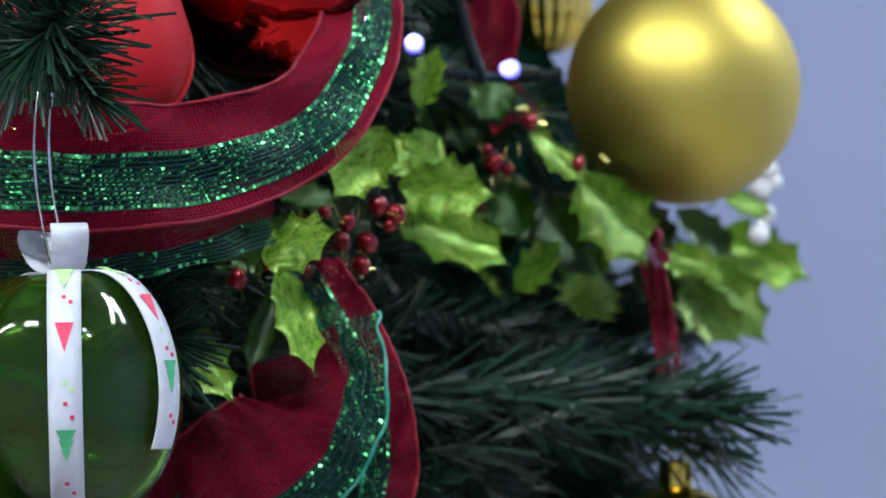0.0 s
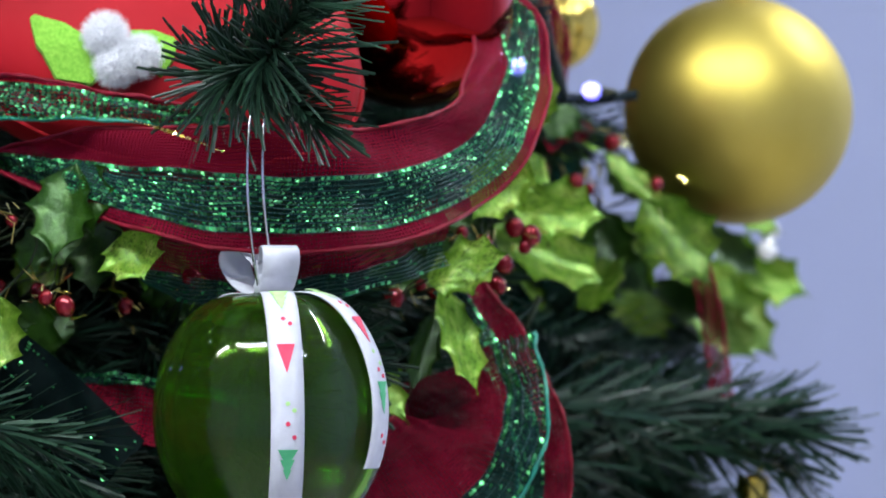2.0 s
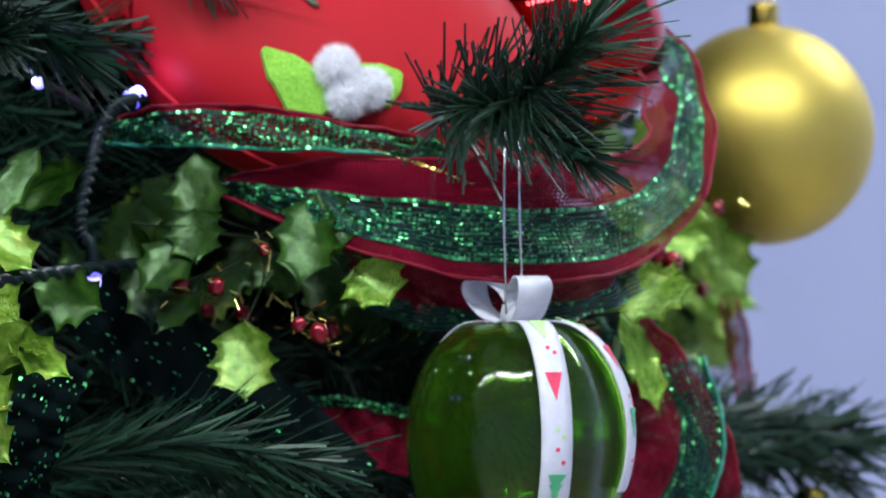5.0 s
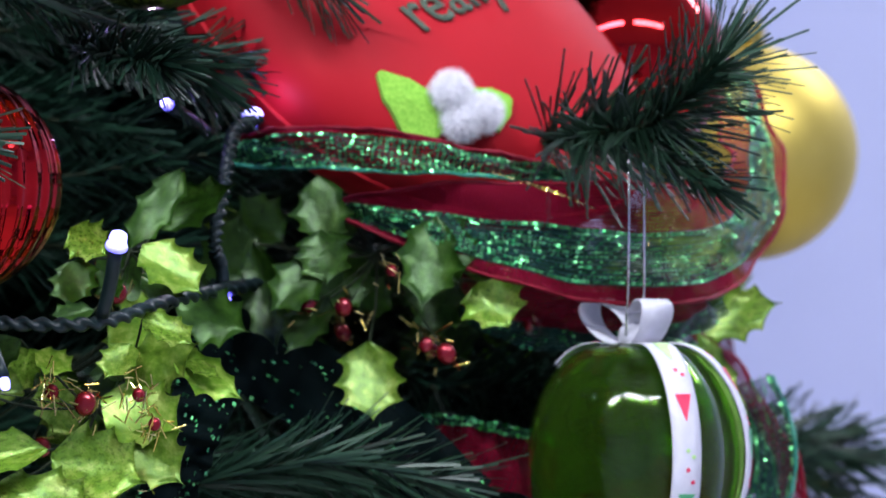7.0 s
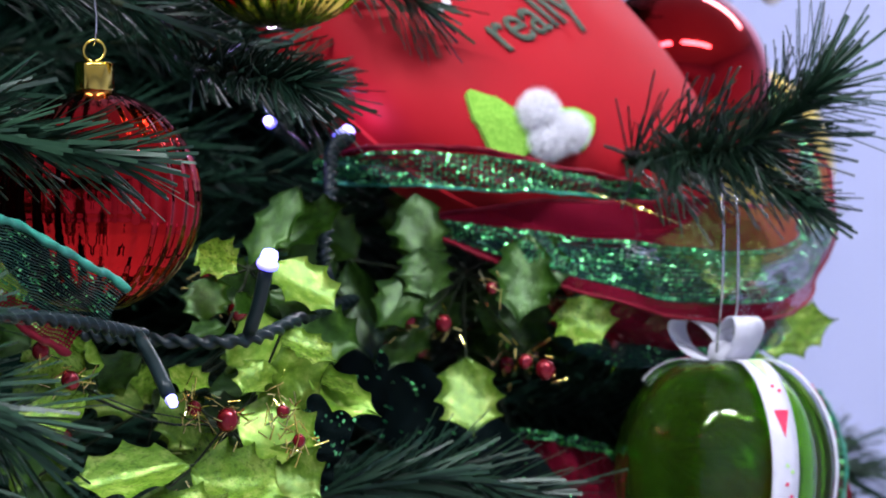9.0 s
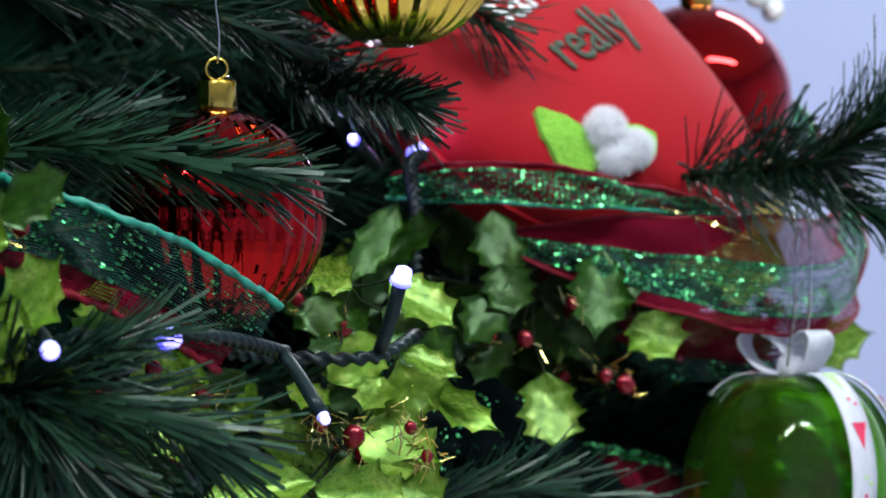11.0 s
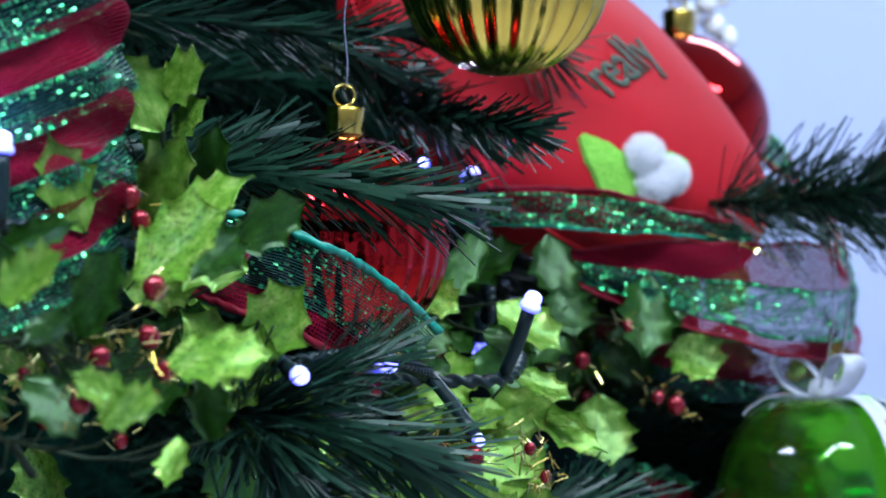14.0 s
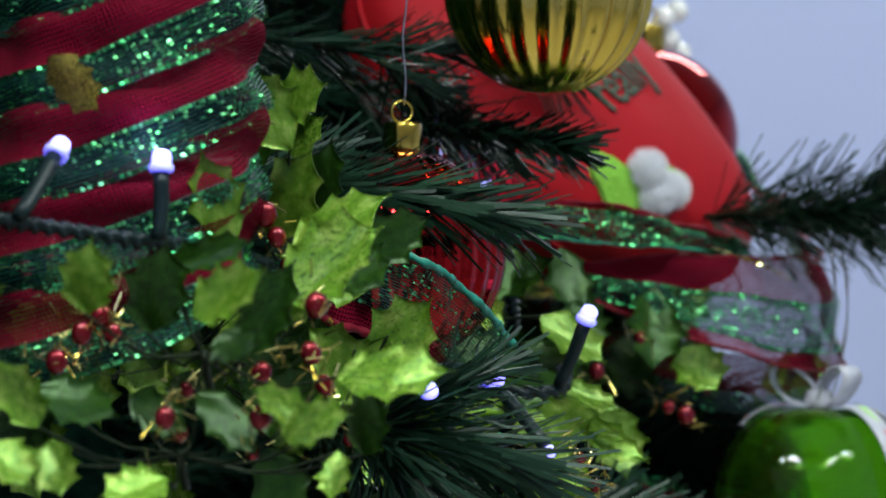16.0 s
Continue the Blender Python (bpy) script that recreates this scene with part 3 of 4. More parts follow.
GLOSSY = "glossy lime green foil holly sprig with red berries"
FROM_EAST, FROM_SOUTH, FROM_WEST = (0.38, -0.92, 0), (-0.08, -1, 0.05), (-0.42, -0.9, 0.4)
holly_sprig(GLOSSY, [
    ((0.1128, 0.1445, 1.2655), (0.0974, 0.1373, 1.2456), 0.0180, False),
    ((0.0938, 0.1997, 1.2527), (0.1242, 0.2029, 1.2479), 0.0187, False),
    ((0.0790, 0.2338, 1.2466), (0.1147, 0.2395, 1.2275), 0.0182, False),
    ((0.0993, 0.2043, 1.2767), (0.1084, 0.1985, 1.2949), 0.0111, False),
    ((0.0930, 0.1714, 1.2683), (0.1102, 0.1698, 1.2553), 0.0123, False),
    ((0.0748, 0.1414, 1.2504), (0.0970, 0.1414, 1.2444), 0.0104, True),
    ((0.0999, 0.2221, 1.2686), (0.0889, 0.2099, 1.2559), 0.0162, False),
], FROM_EAST, [(0.1001, 0.1401, 1.2383), (0.0938, 0.1376, 1.2418), (0.1091, 0.1433, 1.2432), (0.1037, 0.1419, 1.2253), (0.0981, 0.1398, 1.2237), (0.1121, 0.1447, 1.2371), (0.1056, 0.1423, 1.2321), (0.0957, 0.1389, 1.2255), (0.1139, 0.1452, 1.2405)], 60, 1)
holly_sprig(GLOSSY, [
    ((0.1029, 0.2982, 1.2726), (0.1229, 0.2979, 1.2542), 0.0090, False),
    ((0.1096, 0.3308, 1.2606), (0.1311, 0.3316, 1.2292), 0.0244, False),
    ((0.0859, 0.3275, 1.2205), (0.1034, 0.3249, 1.2377), 0.0126, False),
    ((0.1034, 0.3640, 1.2260), (0.1001, 0.3547, 1.2104), 0.0233, False),
    ((0.0815, 0.3349, 1.2570), (0.0881, 0.3295, 1.2374), 0.0154, True),
    ((0.0829, 0.3654, 1.2561), (0.0939, 0.3619, 1.2302), 0.0176, True),
    ((0.0837, 0.3256, 1.2931), (0.0789, 0.3157, 1.2793), 0.0153, True),
    ((0.0972, 0.4209, 1.2554), (0.1123, 0.4187, 1.2368), 0.0141, True),
], FROM_EAST, [(0.1097, 0.2800, 1.2754), (0.1014, 0.2800, 1.2599), (0.1226, 0.2900, 1.2614), (0.0965, 0.2800, 1.2620)], 50, 2)
holly_sprig("lime green foil holly sprig at the edge of the tree", [
    ((0.1054, 0.4473, 1.2524), (0.1263, 0.4472, 1.2346), 0.0134, True),
    ((0.0932, 0.5285, 1.2453), (0.1277, 0.5336, 1.2276), 0.0223, False),
    ((0.0961, 0.4979, 1.2340), (0.1200, 0.4995, 1.2037), 0.0234, False),
    ((0.0924, 0.4753, 1.2284), (0.1178, 0.4772, 1.2030), 0.0196, False),
    ((0.1057, 0.5006, 1.2599), (0.1244, 0.4994, 1.2513), 0.0100, False),
    ((0.0867, 0.4834, 1.2392), (0.1101, 0.4842, 1.2260), 0.0166, False),
    ((0.0895, 0.4420, 1.2320), (0.1068, 0.4405, 1.2172), 0.0142, True),
], FROM_EAST, [(0.1087, 0.4100, 1.2407), (0.1117, 0.4100, 1.2336)], 0, 3)
holly_sprig("green foil holly sprig below the ribbon, some leaves coloured as shaded", [
    ((0.1015, 0.0813, 1.2241), (0.1135, 0.0783, 1.1937), 0.0126, False),
    ((0.0954, 0.1310, 1.2142), (0.1128, 0.1298, 1.1942), 0.0078, False),
    ((0.0994, 0.0861, 1.2173), (0.0934, 0.0761, 1.1932), 0.0086, True),
    ((0.0997, 0.0733, 1.2261), (0.1247, 0.0686, 1.2331), 0.0172, False),
    ((0.0646, 0.0991, 1.2324), (0.1063, 0.1064, 1.2320), 0.0194, True),
    ((0.0794, 0.0594, 1.2076), (0.0962, 0.0580, 1.1837), 0.0128, False),
    ((0.1015, 0.0567, 1.2261), (0.0976, 0.0478, 1.2362), 0.0102, True),
], FROM_EAST, [(0.0904, 0.1000, 1.2248), (0.0846, 0.0900, 1.2206), (0.0661, 0.0800, 1.2168)], 24, 4)
holly_sprig(GLOSSY, [
    ((0.0297, -0.0021, 1.2393), (0.0384, -0.0109, 1.2261), 0.0172, False),
    ((-0.0030, -0.0170, 1.2213), (-0.0016, -0.0249, 1.1986), 0.0190, False),
    ((-0.0171, -0.0202, 1.2543), (-0.0153, -0.0283, 1.2384), 0.0169, True),
    ((-0.0179, -0.0103, 1.2706), (-0.0164, -0.0183, 1.2492), 0.0162, True),
    ((0.0166, -0.0050, 1.2594), (0.0235, -0.0136, 1.2396), 0.0180, True),
    ((0.0195, 0.0140, 1.2445), (0.0169, 0.0064, 1.2228), 0.0173, True),
    ((-0.0156, -0.0222, 1.2481), (-0.0317, -0.0324, 1.2301), 0.0147, True),
    ((-0.0151, -0.0168, 1.2343), (-0.0264, -0.0263, 1.2179), 0.0131, True),
    ((0.0173, -0.0073, 1.2588), (0.0129, -0.0155, 1.2325), 0.0180, True),
    ((-0.0371, -0.0060, 1.2509), (-0.0300, -0.0145, 1.2195), 0.0136, True),
], FROM_SOUTH, [(-0.0211, -0.0216, 1.2326), (-0.0105, -0.0227, 1.2318), (0.0038, -0.0243, 1.2425), (0.0140, -0.0251, 1.2206), (0.0199, -0.0257, 1.2181), (0.0460, 0.0100, 1.2260)], 70, 5)
holly_sprig(GLOSSY, [
    ((-0.0873, -0.0855, 1.2540), (-0.0769, -0.0945, 1.2464), 0.0119, False),
    ((-0.0844, -0.0907, 1.2455), (-0.0867, -0.0984, 1.2323), 0.0135, True),
    ((-0.0662, -0.0971, 1.2492), (-0.0502, -0.1067, 1.2360), 0.0136, False),
    ((-0.0657, -0.0443, 1.2551), (-0.0419, -0.0550, 1.2662), 0.0124, True),
    ((-0.0763, -0.0865, 1.2404), (-0.0728, -0.0948, 1.2339), 0.0064, True),
    ((-0.0667, -0.0869, 1.2404), (-0.0544, -0.0961, 1.2340), 0.0097, True),
    ((-0.0565, -0.0582, 1.2718), (-0.0717, -0.0643, 1.2486), 0.0115, True),
    ((-0.0801, -0.0954, 1.2307), (-0.0916, -0.1022, 1.2291), 0.0064, True),
], FROM_SOUTH, [(-0.0814, -0.0300, 1.2439), (-0.0731, -0.0300, 1.2390), (-0.0750, -0.0700, 1.2356)], 30, 6)
holly_sprig("bright lime foil holly sprig with a pale sheen", [
    ((-0.0654, -0.1099, 1.2295), (-0.0512, -0.1194, 1.2211), 0.0092, False),
    ((-0.0572, -0.1011, 1.2188), (-0.0380, -0.1110, 1.2060), 0.0099, False),
    ((-0.0712, -0.0955, 1.2115), (-0.0512, -0.1058, 1.2213), 0.0184, False),
    ((-0.0771, -0.1009, 1.2060), (-0.0552, -0.1111, 1.1967), 0.0199, False),
    ((-0.0695, -0.1076, 1.1966), (-0.0549, -0.1170, 1.1835), 0.0167, False),
    ((-0.0904, -0.1114, 1.1904), (-0.0650, -0.1220, 1.1829), 0.0229, False),
    ((-0.0915, -0.1173, 1.1922), (-0.1251, -0.1218, 1.1876), 0.0149, False),
    ((-0.1202, -0.1246, 1.2119), (-0.1397, -0.1305, 1.1999), 0.0133, False),
    ((-0.0961, -0.0970, 1.2187), (-0.0851, -0.1062, 1.2133), 0.0083, False),
    ((-0.0691, -0.0999, 1.2212), (-0.0759, -0.1071, 1.2117), 0.0112, False),
    ((-0.0554, -0.1014, 1.2174), (-0.0443, -0.1128, 1.2127), 0.0049, False),
    ((-0.1079, -0.1155, 1.1803), (-0.0786, -0.1265, 1.1744), 0.0205, False),
], (-0.1, -1, 0.3), [(-0.0659, -0.1247, 1.2075), (-0.0903, -0.118, 1.2082), (-0.0615, -0.1259, 1.1995), (-0.0810, -0.119, 1.2050), (-0.125, -0.128, 1.216)], 150, 7)
holly_sprig(GLOSSY, [
    ((-0.2173, -0.2612, 1.2911), (-0.2310, -0.2640, 1.3112), 0.0144, False),
    ((-0.2095, -0.2319, 1.3027), (-0.2008, -0.2448, 1.3089), 0.0163, False),
    ((-0.2062, -0.2333, 1.2909), (-0.2014, -0.2444, 1.3004), 0.0115, False),
    ((-0.2465, -0.2942, 1.2651), (-0.2571, -0.2985, 1.2880), 0.0143, False),
    ((-0.2178, -0.2497, 1.2672), (-0.2121, -0.2613, 1.2905), 0.0168, False),
    ((-0.1962, -0.2266, 1.2722), (-0.1951, -0.2362, 1.2944), 0.0111, True),
    ((-0.2233, -0.2767, 1.2639), (-0.2058, -0.2937, 1.2796), 0.0169, False),
    ((-0.2363, -0.3036, 1.2534), (-0.2185, -0.3207, 1.2700), 0.0209, False),
    ((-0.2172, -0.2905, 1.2642), (-0.2084, -0.3032, 1.2556), 0.0159, True),
    ((-0.2062, -0.2112, 1.2872), (-0.2048, -0.2208, 1.3020), 0.0094, True),
], FROM_WEST, [(-0.2270, -0.2772, 1.2683), (-0.2355, -0.2738, 1.3024), (-0.2350, -0.2737, 1.2768), (-0.2297, -0.2761, 1.2740), (-0.1891, -0.2400, 1.2612)], 40, 10)
holly_sprig(GLOSSY, [
    ((-0.2422, -0.3516, 1.2344), (-0.2218, -0.3697, 1.2373), 0.0158, False),
    ((-0.2890, -0.3777, 1.2484), (-0.2778, -0.3918, 1.2585), 0.0149, False),
    ((-0.3055, -0.3500, 1.2485), (-0.3078, -0.3579, 1.2650), 0.0142, False),
    ((-0.2811, -0.3281, 1.2440), (-0.2808, -0.3373, 1.2649), 0.0155, True),
    ((-0.2762, -0.3305, 1.2603), (-0.2622, -0.3458, 1.2662), 0.0089, True),
    ((-0.2598, -0.3360, 1.2390), (-0.2533, -0.3480, 1.2610), 0.0141, True),
    ((-0.2756, -0.3619, 1.2445), (-0.2731, -0.3717, 1.2381), 0.0118, True),
], FROM_WEST, [(-0.2395, -0.3325, 1.2514), (-0.2405, -0.3319, 1.2398), (-0.2373, -0.3333, 1.2321), (-0.2512, -0.3269, 1.2349), (-0.2908, -0.3089, 1.2437), (-0.2840, -0.3120, 1.2438), (-0.2962, -0.3064, 1.2368), (-0.2865, -0.3109, 1.2479), (-0.2676, -0.3194, 1.2305)], 150, 11)
holly_sprig("loose lime green foil holly sprig low on the tree", [
    ((-0.2631, -0.3673, 1.2217), (-0.2521, -0.3812, 1.2270), 0.0138, False),
    ((-0.2508, -0.3619, 1.2216), (-0.2682, -0.3629, 1.2317), 0.0099, False),
    ((-0.2942, -0.3749, 1.2108), (-0.3102, -0.3763, 1.2064), 0.0123, False),
    ((-0.3220, -0.3641, 1.2226), (-0.3332, -0.3679, 1.2377), 0.0110, False),
    ((-0.3113, -0.3361, 1.2305), (-0.2977, -0.3510, 1.2237), 0.0139, True),
    ((-0.2243, -0.3265, 1.2152), (-0.2251, -0.3352, 1.2315), 0.0117, True),
    ((-0.2333, -0.3334, 1.2161), (-0.2381, -0.3399, 1.2041), 0.0082, False),
    ((-0.3121, -0.3466, 1.2189), (-0.3123, -0.3552, 1.2061), 0.0112, False),
    ((-0.2732, -0.3408, 1.2309), (-0.2632, -0.3540, 1.2167), 0.0120, True),
    ((-0.3241, -0.3411, 1.2187), (-0.3200, -0.3516, 1.2086), 0.0118, False),
    ((-0.2884, -0.3356, 1.2293), (-0.2790, -0.3486, 1.2217), 0.0107, True),
], FROM_WEST, [(-0.2651, -0.3600, 1.2250), (-0.2851, -0.3500, 1.2244)], 40, 12)


def holly_bed(label, centre, right, half_w, half_h, deep, count, shaded_share, berries, seed):
    """A bed of overlapping leaves behind the leading sprigs, a share coloured as shaded."""
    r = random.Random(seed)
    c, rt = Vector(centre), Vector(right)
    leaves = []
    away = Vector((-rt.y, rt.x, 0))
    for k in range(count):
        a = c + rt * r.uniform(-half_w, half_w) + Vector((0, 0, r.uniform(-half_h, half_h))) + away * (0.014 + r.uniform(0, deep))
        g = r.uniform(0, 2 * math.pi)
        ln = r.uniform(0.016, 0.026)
        leaves.append((a, a + (rt * math.cos(g) + Vector((0, 0, math.sin(g)))) * ln, ln * r.uniform(0.6, 0.8), r.random() < shaded_share))
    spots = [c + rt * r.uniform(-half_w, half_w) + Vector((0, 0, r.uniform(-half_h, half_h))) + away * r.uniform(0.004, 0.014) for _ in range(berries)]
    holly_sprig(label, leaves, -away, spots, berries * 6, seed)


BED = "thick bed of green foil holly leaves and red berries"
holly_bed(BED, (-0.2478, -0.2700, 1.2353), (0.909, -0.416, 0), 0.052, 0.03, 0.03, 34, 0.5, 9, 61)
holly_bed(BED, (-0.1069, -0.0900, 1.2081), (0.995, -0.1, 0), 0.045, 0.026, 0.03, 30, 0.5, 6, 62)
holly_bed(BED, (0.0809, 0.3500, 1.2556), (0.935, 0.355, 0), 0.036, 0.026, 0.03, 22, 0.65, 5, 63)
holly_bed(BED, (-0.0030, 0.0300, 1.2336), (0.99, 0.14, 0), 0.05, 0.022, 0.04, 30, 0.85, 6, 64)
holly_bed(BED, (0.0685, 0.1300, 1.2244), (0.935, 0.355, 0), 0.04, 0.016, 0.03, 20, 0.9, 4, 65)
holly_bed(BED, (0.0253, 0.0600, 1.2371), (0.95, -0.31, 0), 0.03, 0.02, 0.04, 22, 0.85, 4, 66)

# ---- hanging ornaments ----


def cap_and_string(t, r, mat, height=0.012, string=0.05):
    z = r * 0.985
    prof = [(0.0055, z - 0.001), (0.0058, z + 0.001), (0.0056, z + 0.002), (0.0056, z + 0.0075), (0.0052, z + 0.0082), (0.001, z + 0.0085)]
    v, f = lathe(prof, 24, 12, 0.06)
    cap = part("cap", mesh_from("cap", v, f, True), mat, t, "crimped shiny gold cap")
    ring = [Vector((0.003 * math.sin(a), 0.0004 * a, z + 0.0115 - 0.003 * math.cos(a))) for a in [2 * math.pi * k / 20 for k in range(21)]]
    v, f = tube(ring, 0.0005, 6)
    part("loop", mesh_from("loop", v, f, True), mat, cap)
    v, f = tube([Vector((0.0006 * math.sin(k), 0, z + 0.013 + string * k / 12)) for k in range(13)], 0.0003, 5)
    part("string", mesh_from("string", v, f, True), SILVER, t)


def bauble(name, place, r, mat, label, ribs=0, rib_depth=0.0, squash=1.0, string=0.05, rings=0):
    t = thing(name, place, label, "ornament", "hanging baubles")
    prof = ball_profile(r, 130 if rings else 40, squash, 0.1)
    if rings:
        prof = [(q * (1 + 0.0012 * math.sin(rings * math.pi * i / 65) * min(1, 3 * q / r)), z) for i, (q, z) in enumerate(prof)]
    v, f = lathe(prof, 144 if ribs else 72, ribs, rib_depth)
    part("body", mesh_from("body", v, f, True), mat, t)
    cap_and_string(t, r * squash, GOLD, string=string)
    return t


bauble("gold_bauble", (0.1372, 0.359, 1.2895), 0.0400, GOLD_MATTE, "large satin gold ball ornament with a gold cap")
bauble("red_fluted_bauble", (-0.1183, -0.111, 1.266), 0.0305, RED_SHINY, "shiny red fluted ball ornament with a gold cap", 30, 0.03, 1.02, rings=30)
bauble("gold_fluted_bauble", (-0.0642, -0.0946, 1.3468), 0.0315, GOLD, "shiny gold fluted ball ornament", 22, 0.07)
bauble("red_bauble", (0.0815, 0.1260, 1.3115), 0.0318, RED_SHINY, "mirror-bright red ball ornament beside the stocking")
bauble("gold_mirror_bauble", (0.155, 0.286, 1.130), 0.0250, GOLD, "small mirror-bright gold ball ornament under a pine tip", string=0.03)

bauble("gold_fluted_bauble", (0.0364, 0.5048, 1.3317), 0.0175, GOLD, "shiny gold fluted ball ornament deep in the branches", 20, 0.07)

# ---- stocking ----
SC_AT = Vector((0.0085, 0.052, 1.312))
SR = Matrix.Rotation(math.radians(24.8), 4, "Z") @ Matrix.Rotation(math.radians(-33), 4, "X")
stocking = thing("stuffed_stocking", SC_AT, "stuffed red satin stocking with felt holly, white pompoms and lettering", "stocking")
stocking.rotation_euler = SR.to_euler()
RX, RY, RZ, SE, SHEAR = 0.064, 0.031, 0.062, 0.8, 0.42


def pw(v, e):
    return math.copysign(abs(v) ** e, v)


def front(x, z, lift=0.0):
    """A place on the cushion's front face."""
    k = max(0.0, 1 - abs(x / RX) ** (2 / SE) - abs(z / RZ) ** (2 / SE))
    return Vector((x - SHEAR * z, -RY * k ** (SE / 2) - lift, z))


def on_front(place):
    """The cushion's own x and z for a place in the room."""
    q = SR.inverted() @ (Vector(place) - SC_AT)
    return q.x + SHEAR * q.z, q.z


verts, faces = [], []
NT, NP = 72, 40
for i in range(NP + 1):
    phi = -math.pi / 2 + math.pi * i / NP
    for k in range(NT):
        th = 2 * math.pi * k / NT
        p = Vector((RX * pw(math.cos(phi), SE) * pw(math.cos(th), SE), RY * pw(math.cos(phi), SE) * pw(math.sin(th), SE), RZ * pw(math.sin(phi), SE)))
        p.x -= SHEAR * p.z
        p += Vector((0.001 * noise.noise(p * 60), 0.0008 * noise.noise(p * 50 + Vector((3, 1, 0))), 0.001 * noise.noise(p * 45)))
        verts.append(p)
for i in range(NP):
    for k in range(NT):
        a, b = i * NT + k, i * NT + (k + 1) % NT
        faces.append((a, b, b + NT, a + NT))
part("cushion", mesh_from("cushion", verts, faces, True), FABRIC, stocking)
# seam round the side
seam = [Vector((RX * pw(math.cos(a), SE) * 1.004 - SHEAR * RZ * pw(math.sin(a), SE) * 1.004, 0, RZ * pw(math.sin(a), SE) * 1.004)) for a in [2 * math.pi * k / 96 for k in range(97)]]
v, f = tube(seam, 0.0009, 6)
part("seam", mesh_from("seam", v, f, True), FABRIC, stocking, "raised red satin seam")


def felt_leaf(tip, base, wide):
    (x0, z0), (x1, z1) = tip, base
    ax, az = x1 - x0, z1 - z0
    ln = math.hypot(ax, az)
    ux, uz = ax / ln, az / ln
    outl = [(0, 0.05), (0.3, 0.32), (0.42, 0.36), (0.75, 0.5), (1.0, 0.12), (1.0, -0.12), (0.7, -0.5), (0.38, -0.36), (0.28, -0.34), (0, -0.05)]
    pts = []
    for s, w in outl:
        pts.append((x0 + ux * ln * s - uz * wide * w, z0 + uz * ln * s + ux * wide * w))
    k = len(pts)
    cx, cz = sum(p[0] for p in pts) / k, sum(p[1] for p in pts) / k
    verts = [front(x, z, 0.0022) for x, z in pts] + [front(x, z, 0.0004) for x, z in pts] + [front(cx, cz, 0.0024)]
    faces = [(i, (i + 1) % k, 2 * k) for i in range(k)] + [(i, i + k, (i + 1) % k + k, (i + 1) % k) for i in range(k)]
    part("felt_leaf", mesh_from("felt_leaf", verts, faces), FELT, stocking, "bright green felt holly leaf")


felt_leaf(on_front((0.0006, 0.0046, 1.3040)), on_front((0.0204, 0.0041, 1.2868)), 0.0165)
felt_leaf(on_front((0.0462, 0.0032, 1.3052)), on_front((0.0330, 0.0036, 1.2962)), 0.0130)


def pompom(x, z, r, seed):
    rr = random.Random(seed)
    c = front(x, z, r * 0.7)
    v, f = lathe(ball_profile(r * 0.8, 12, 0.95), 20)
    v = [Vector(q) + Vector(q) * 0.06 * noise.noise(Vector(q) * 900) + c for q in v]
    core = part("pompom", mesh_from("pompom", v, f, True), FLUFF, stocking, "fluffy white pompom berry")
    for nm, mt, count, lo, hi, w in (("fluff", FLUFF, 3000, 0.95, 1.36, 0.00012), ("glitter", SILVER, 36, 1.1, 1.5, 0.00016)):
        verts, faces = [], []
        for _ in range(count):
            d = Vector((rr.gauss(0, 1), rr.gauss(0, 1), rr.gauss(0, 1))).normalized()
            d2 = (d + Vector((rr.gauss(0, 0.25), rr.gauss(0, 0.25), rr.gauss(0, 0.25)))).normalized()
            a, e = c + d * r * 0.8, c + d2 * r * rr.uniform(lo, hi)
            s1 = d.cross(Vector((rr.random(), rr.random(), rr.random()))).normalized() * w
            b = len(verts)
            verts += [a - s1, a + s1, a + d.cross(s1), e]
            faces += [(b, b + 1, b + 3), (b + 1, b + 2, b + 3), (b + 2, b, b + 3)]
        tagged(part(nm, mesh_from(nm, verts, faces), mt, core), kind="stuff")


PX, PZ = on_front((0.0265, 0.004, 1.2955))
pompom(PX - 0.0012, PZ + 0.0040, 0.0062, 1)
pompom(PX - 0.0018, PZ - 0.0042, 0.0061, 2)
pompom(PX + 0.0058, PZ - 0.0024, 0.0060, 3)


def lettering(text, place, size, slope, mat, label):
    """Raised letters that follow the cushion's face."""
    data = bpy.data.curves.new("lettering", "FONT")
    data.body, data.size, data.extrude, data.offset, data.resolution_u = text, size, 0.0, size * 0.012, 3
    ob = bpy.data.objects.new("lettering", data)
    me = bpy.data.meshes.new_from_object(ob)
    bpy.data.objects.remove(ob)
    bm = bmesh.new()
    bm.from_mesh(me)
    bmesh.ops.subdivide_edges(bm, edges=[e for e in bm.edges if e.calc_length() > size * 0.2], cuts=2)
    res = bmesh.ops.extrude_face_region(bm, geom=bm.faces[:])
    for q in res["geom"]:
        if isinstance(q, bmesh.types.BMVert):
            q.co.z += 0.00012
    x0, z0 = on_front(place)
    ca, sa = math.cos(math.radians(slope)), math.sin(math.radians(slope))
    for q in bm.verts:
        x, z, h = x0 + q.co.x * ca - q.co.y * sa, z0 + q.co.x * sa + q.co.y * ca, q.co.z
        q.co = front(x, z, 0.0006 + h)
    me2 = bpy.data.meshes.new("lettering")
    bm.to_mesh(me2)
    bm.free()
    part("lettering", me2, mat, stocking, label)


lettering("really", (0.0105, 0.022, 1.3110), 0.0195, 22, LETTER_DARK, "dark green word really")
lettering("Santa", (-0.013, 0.026, 1.3195), 0.0215, 26, LETTER_WHITE, "white word Santa")

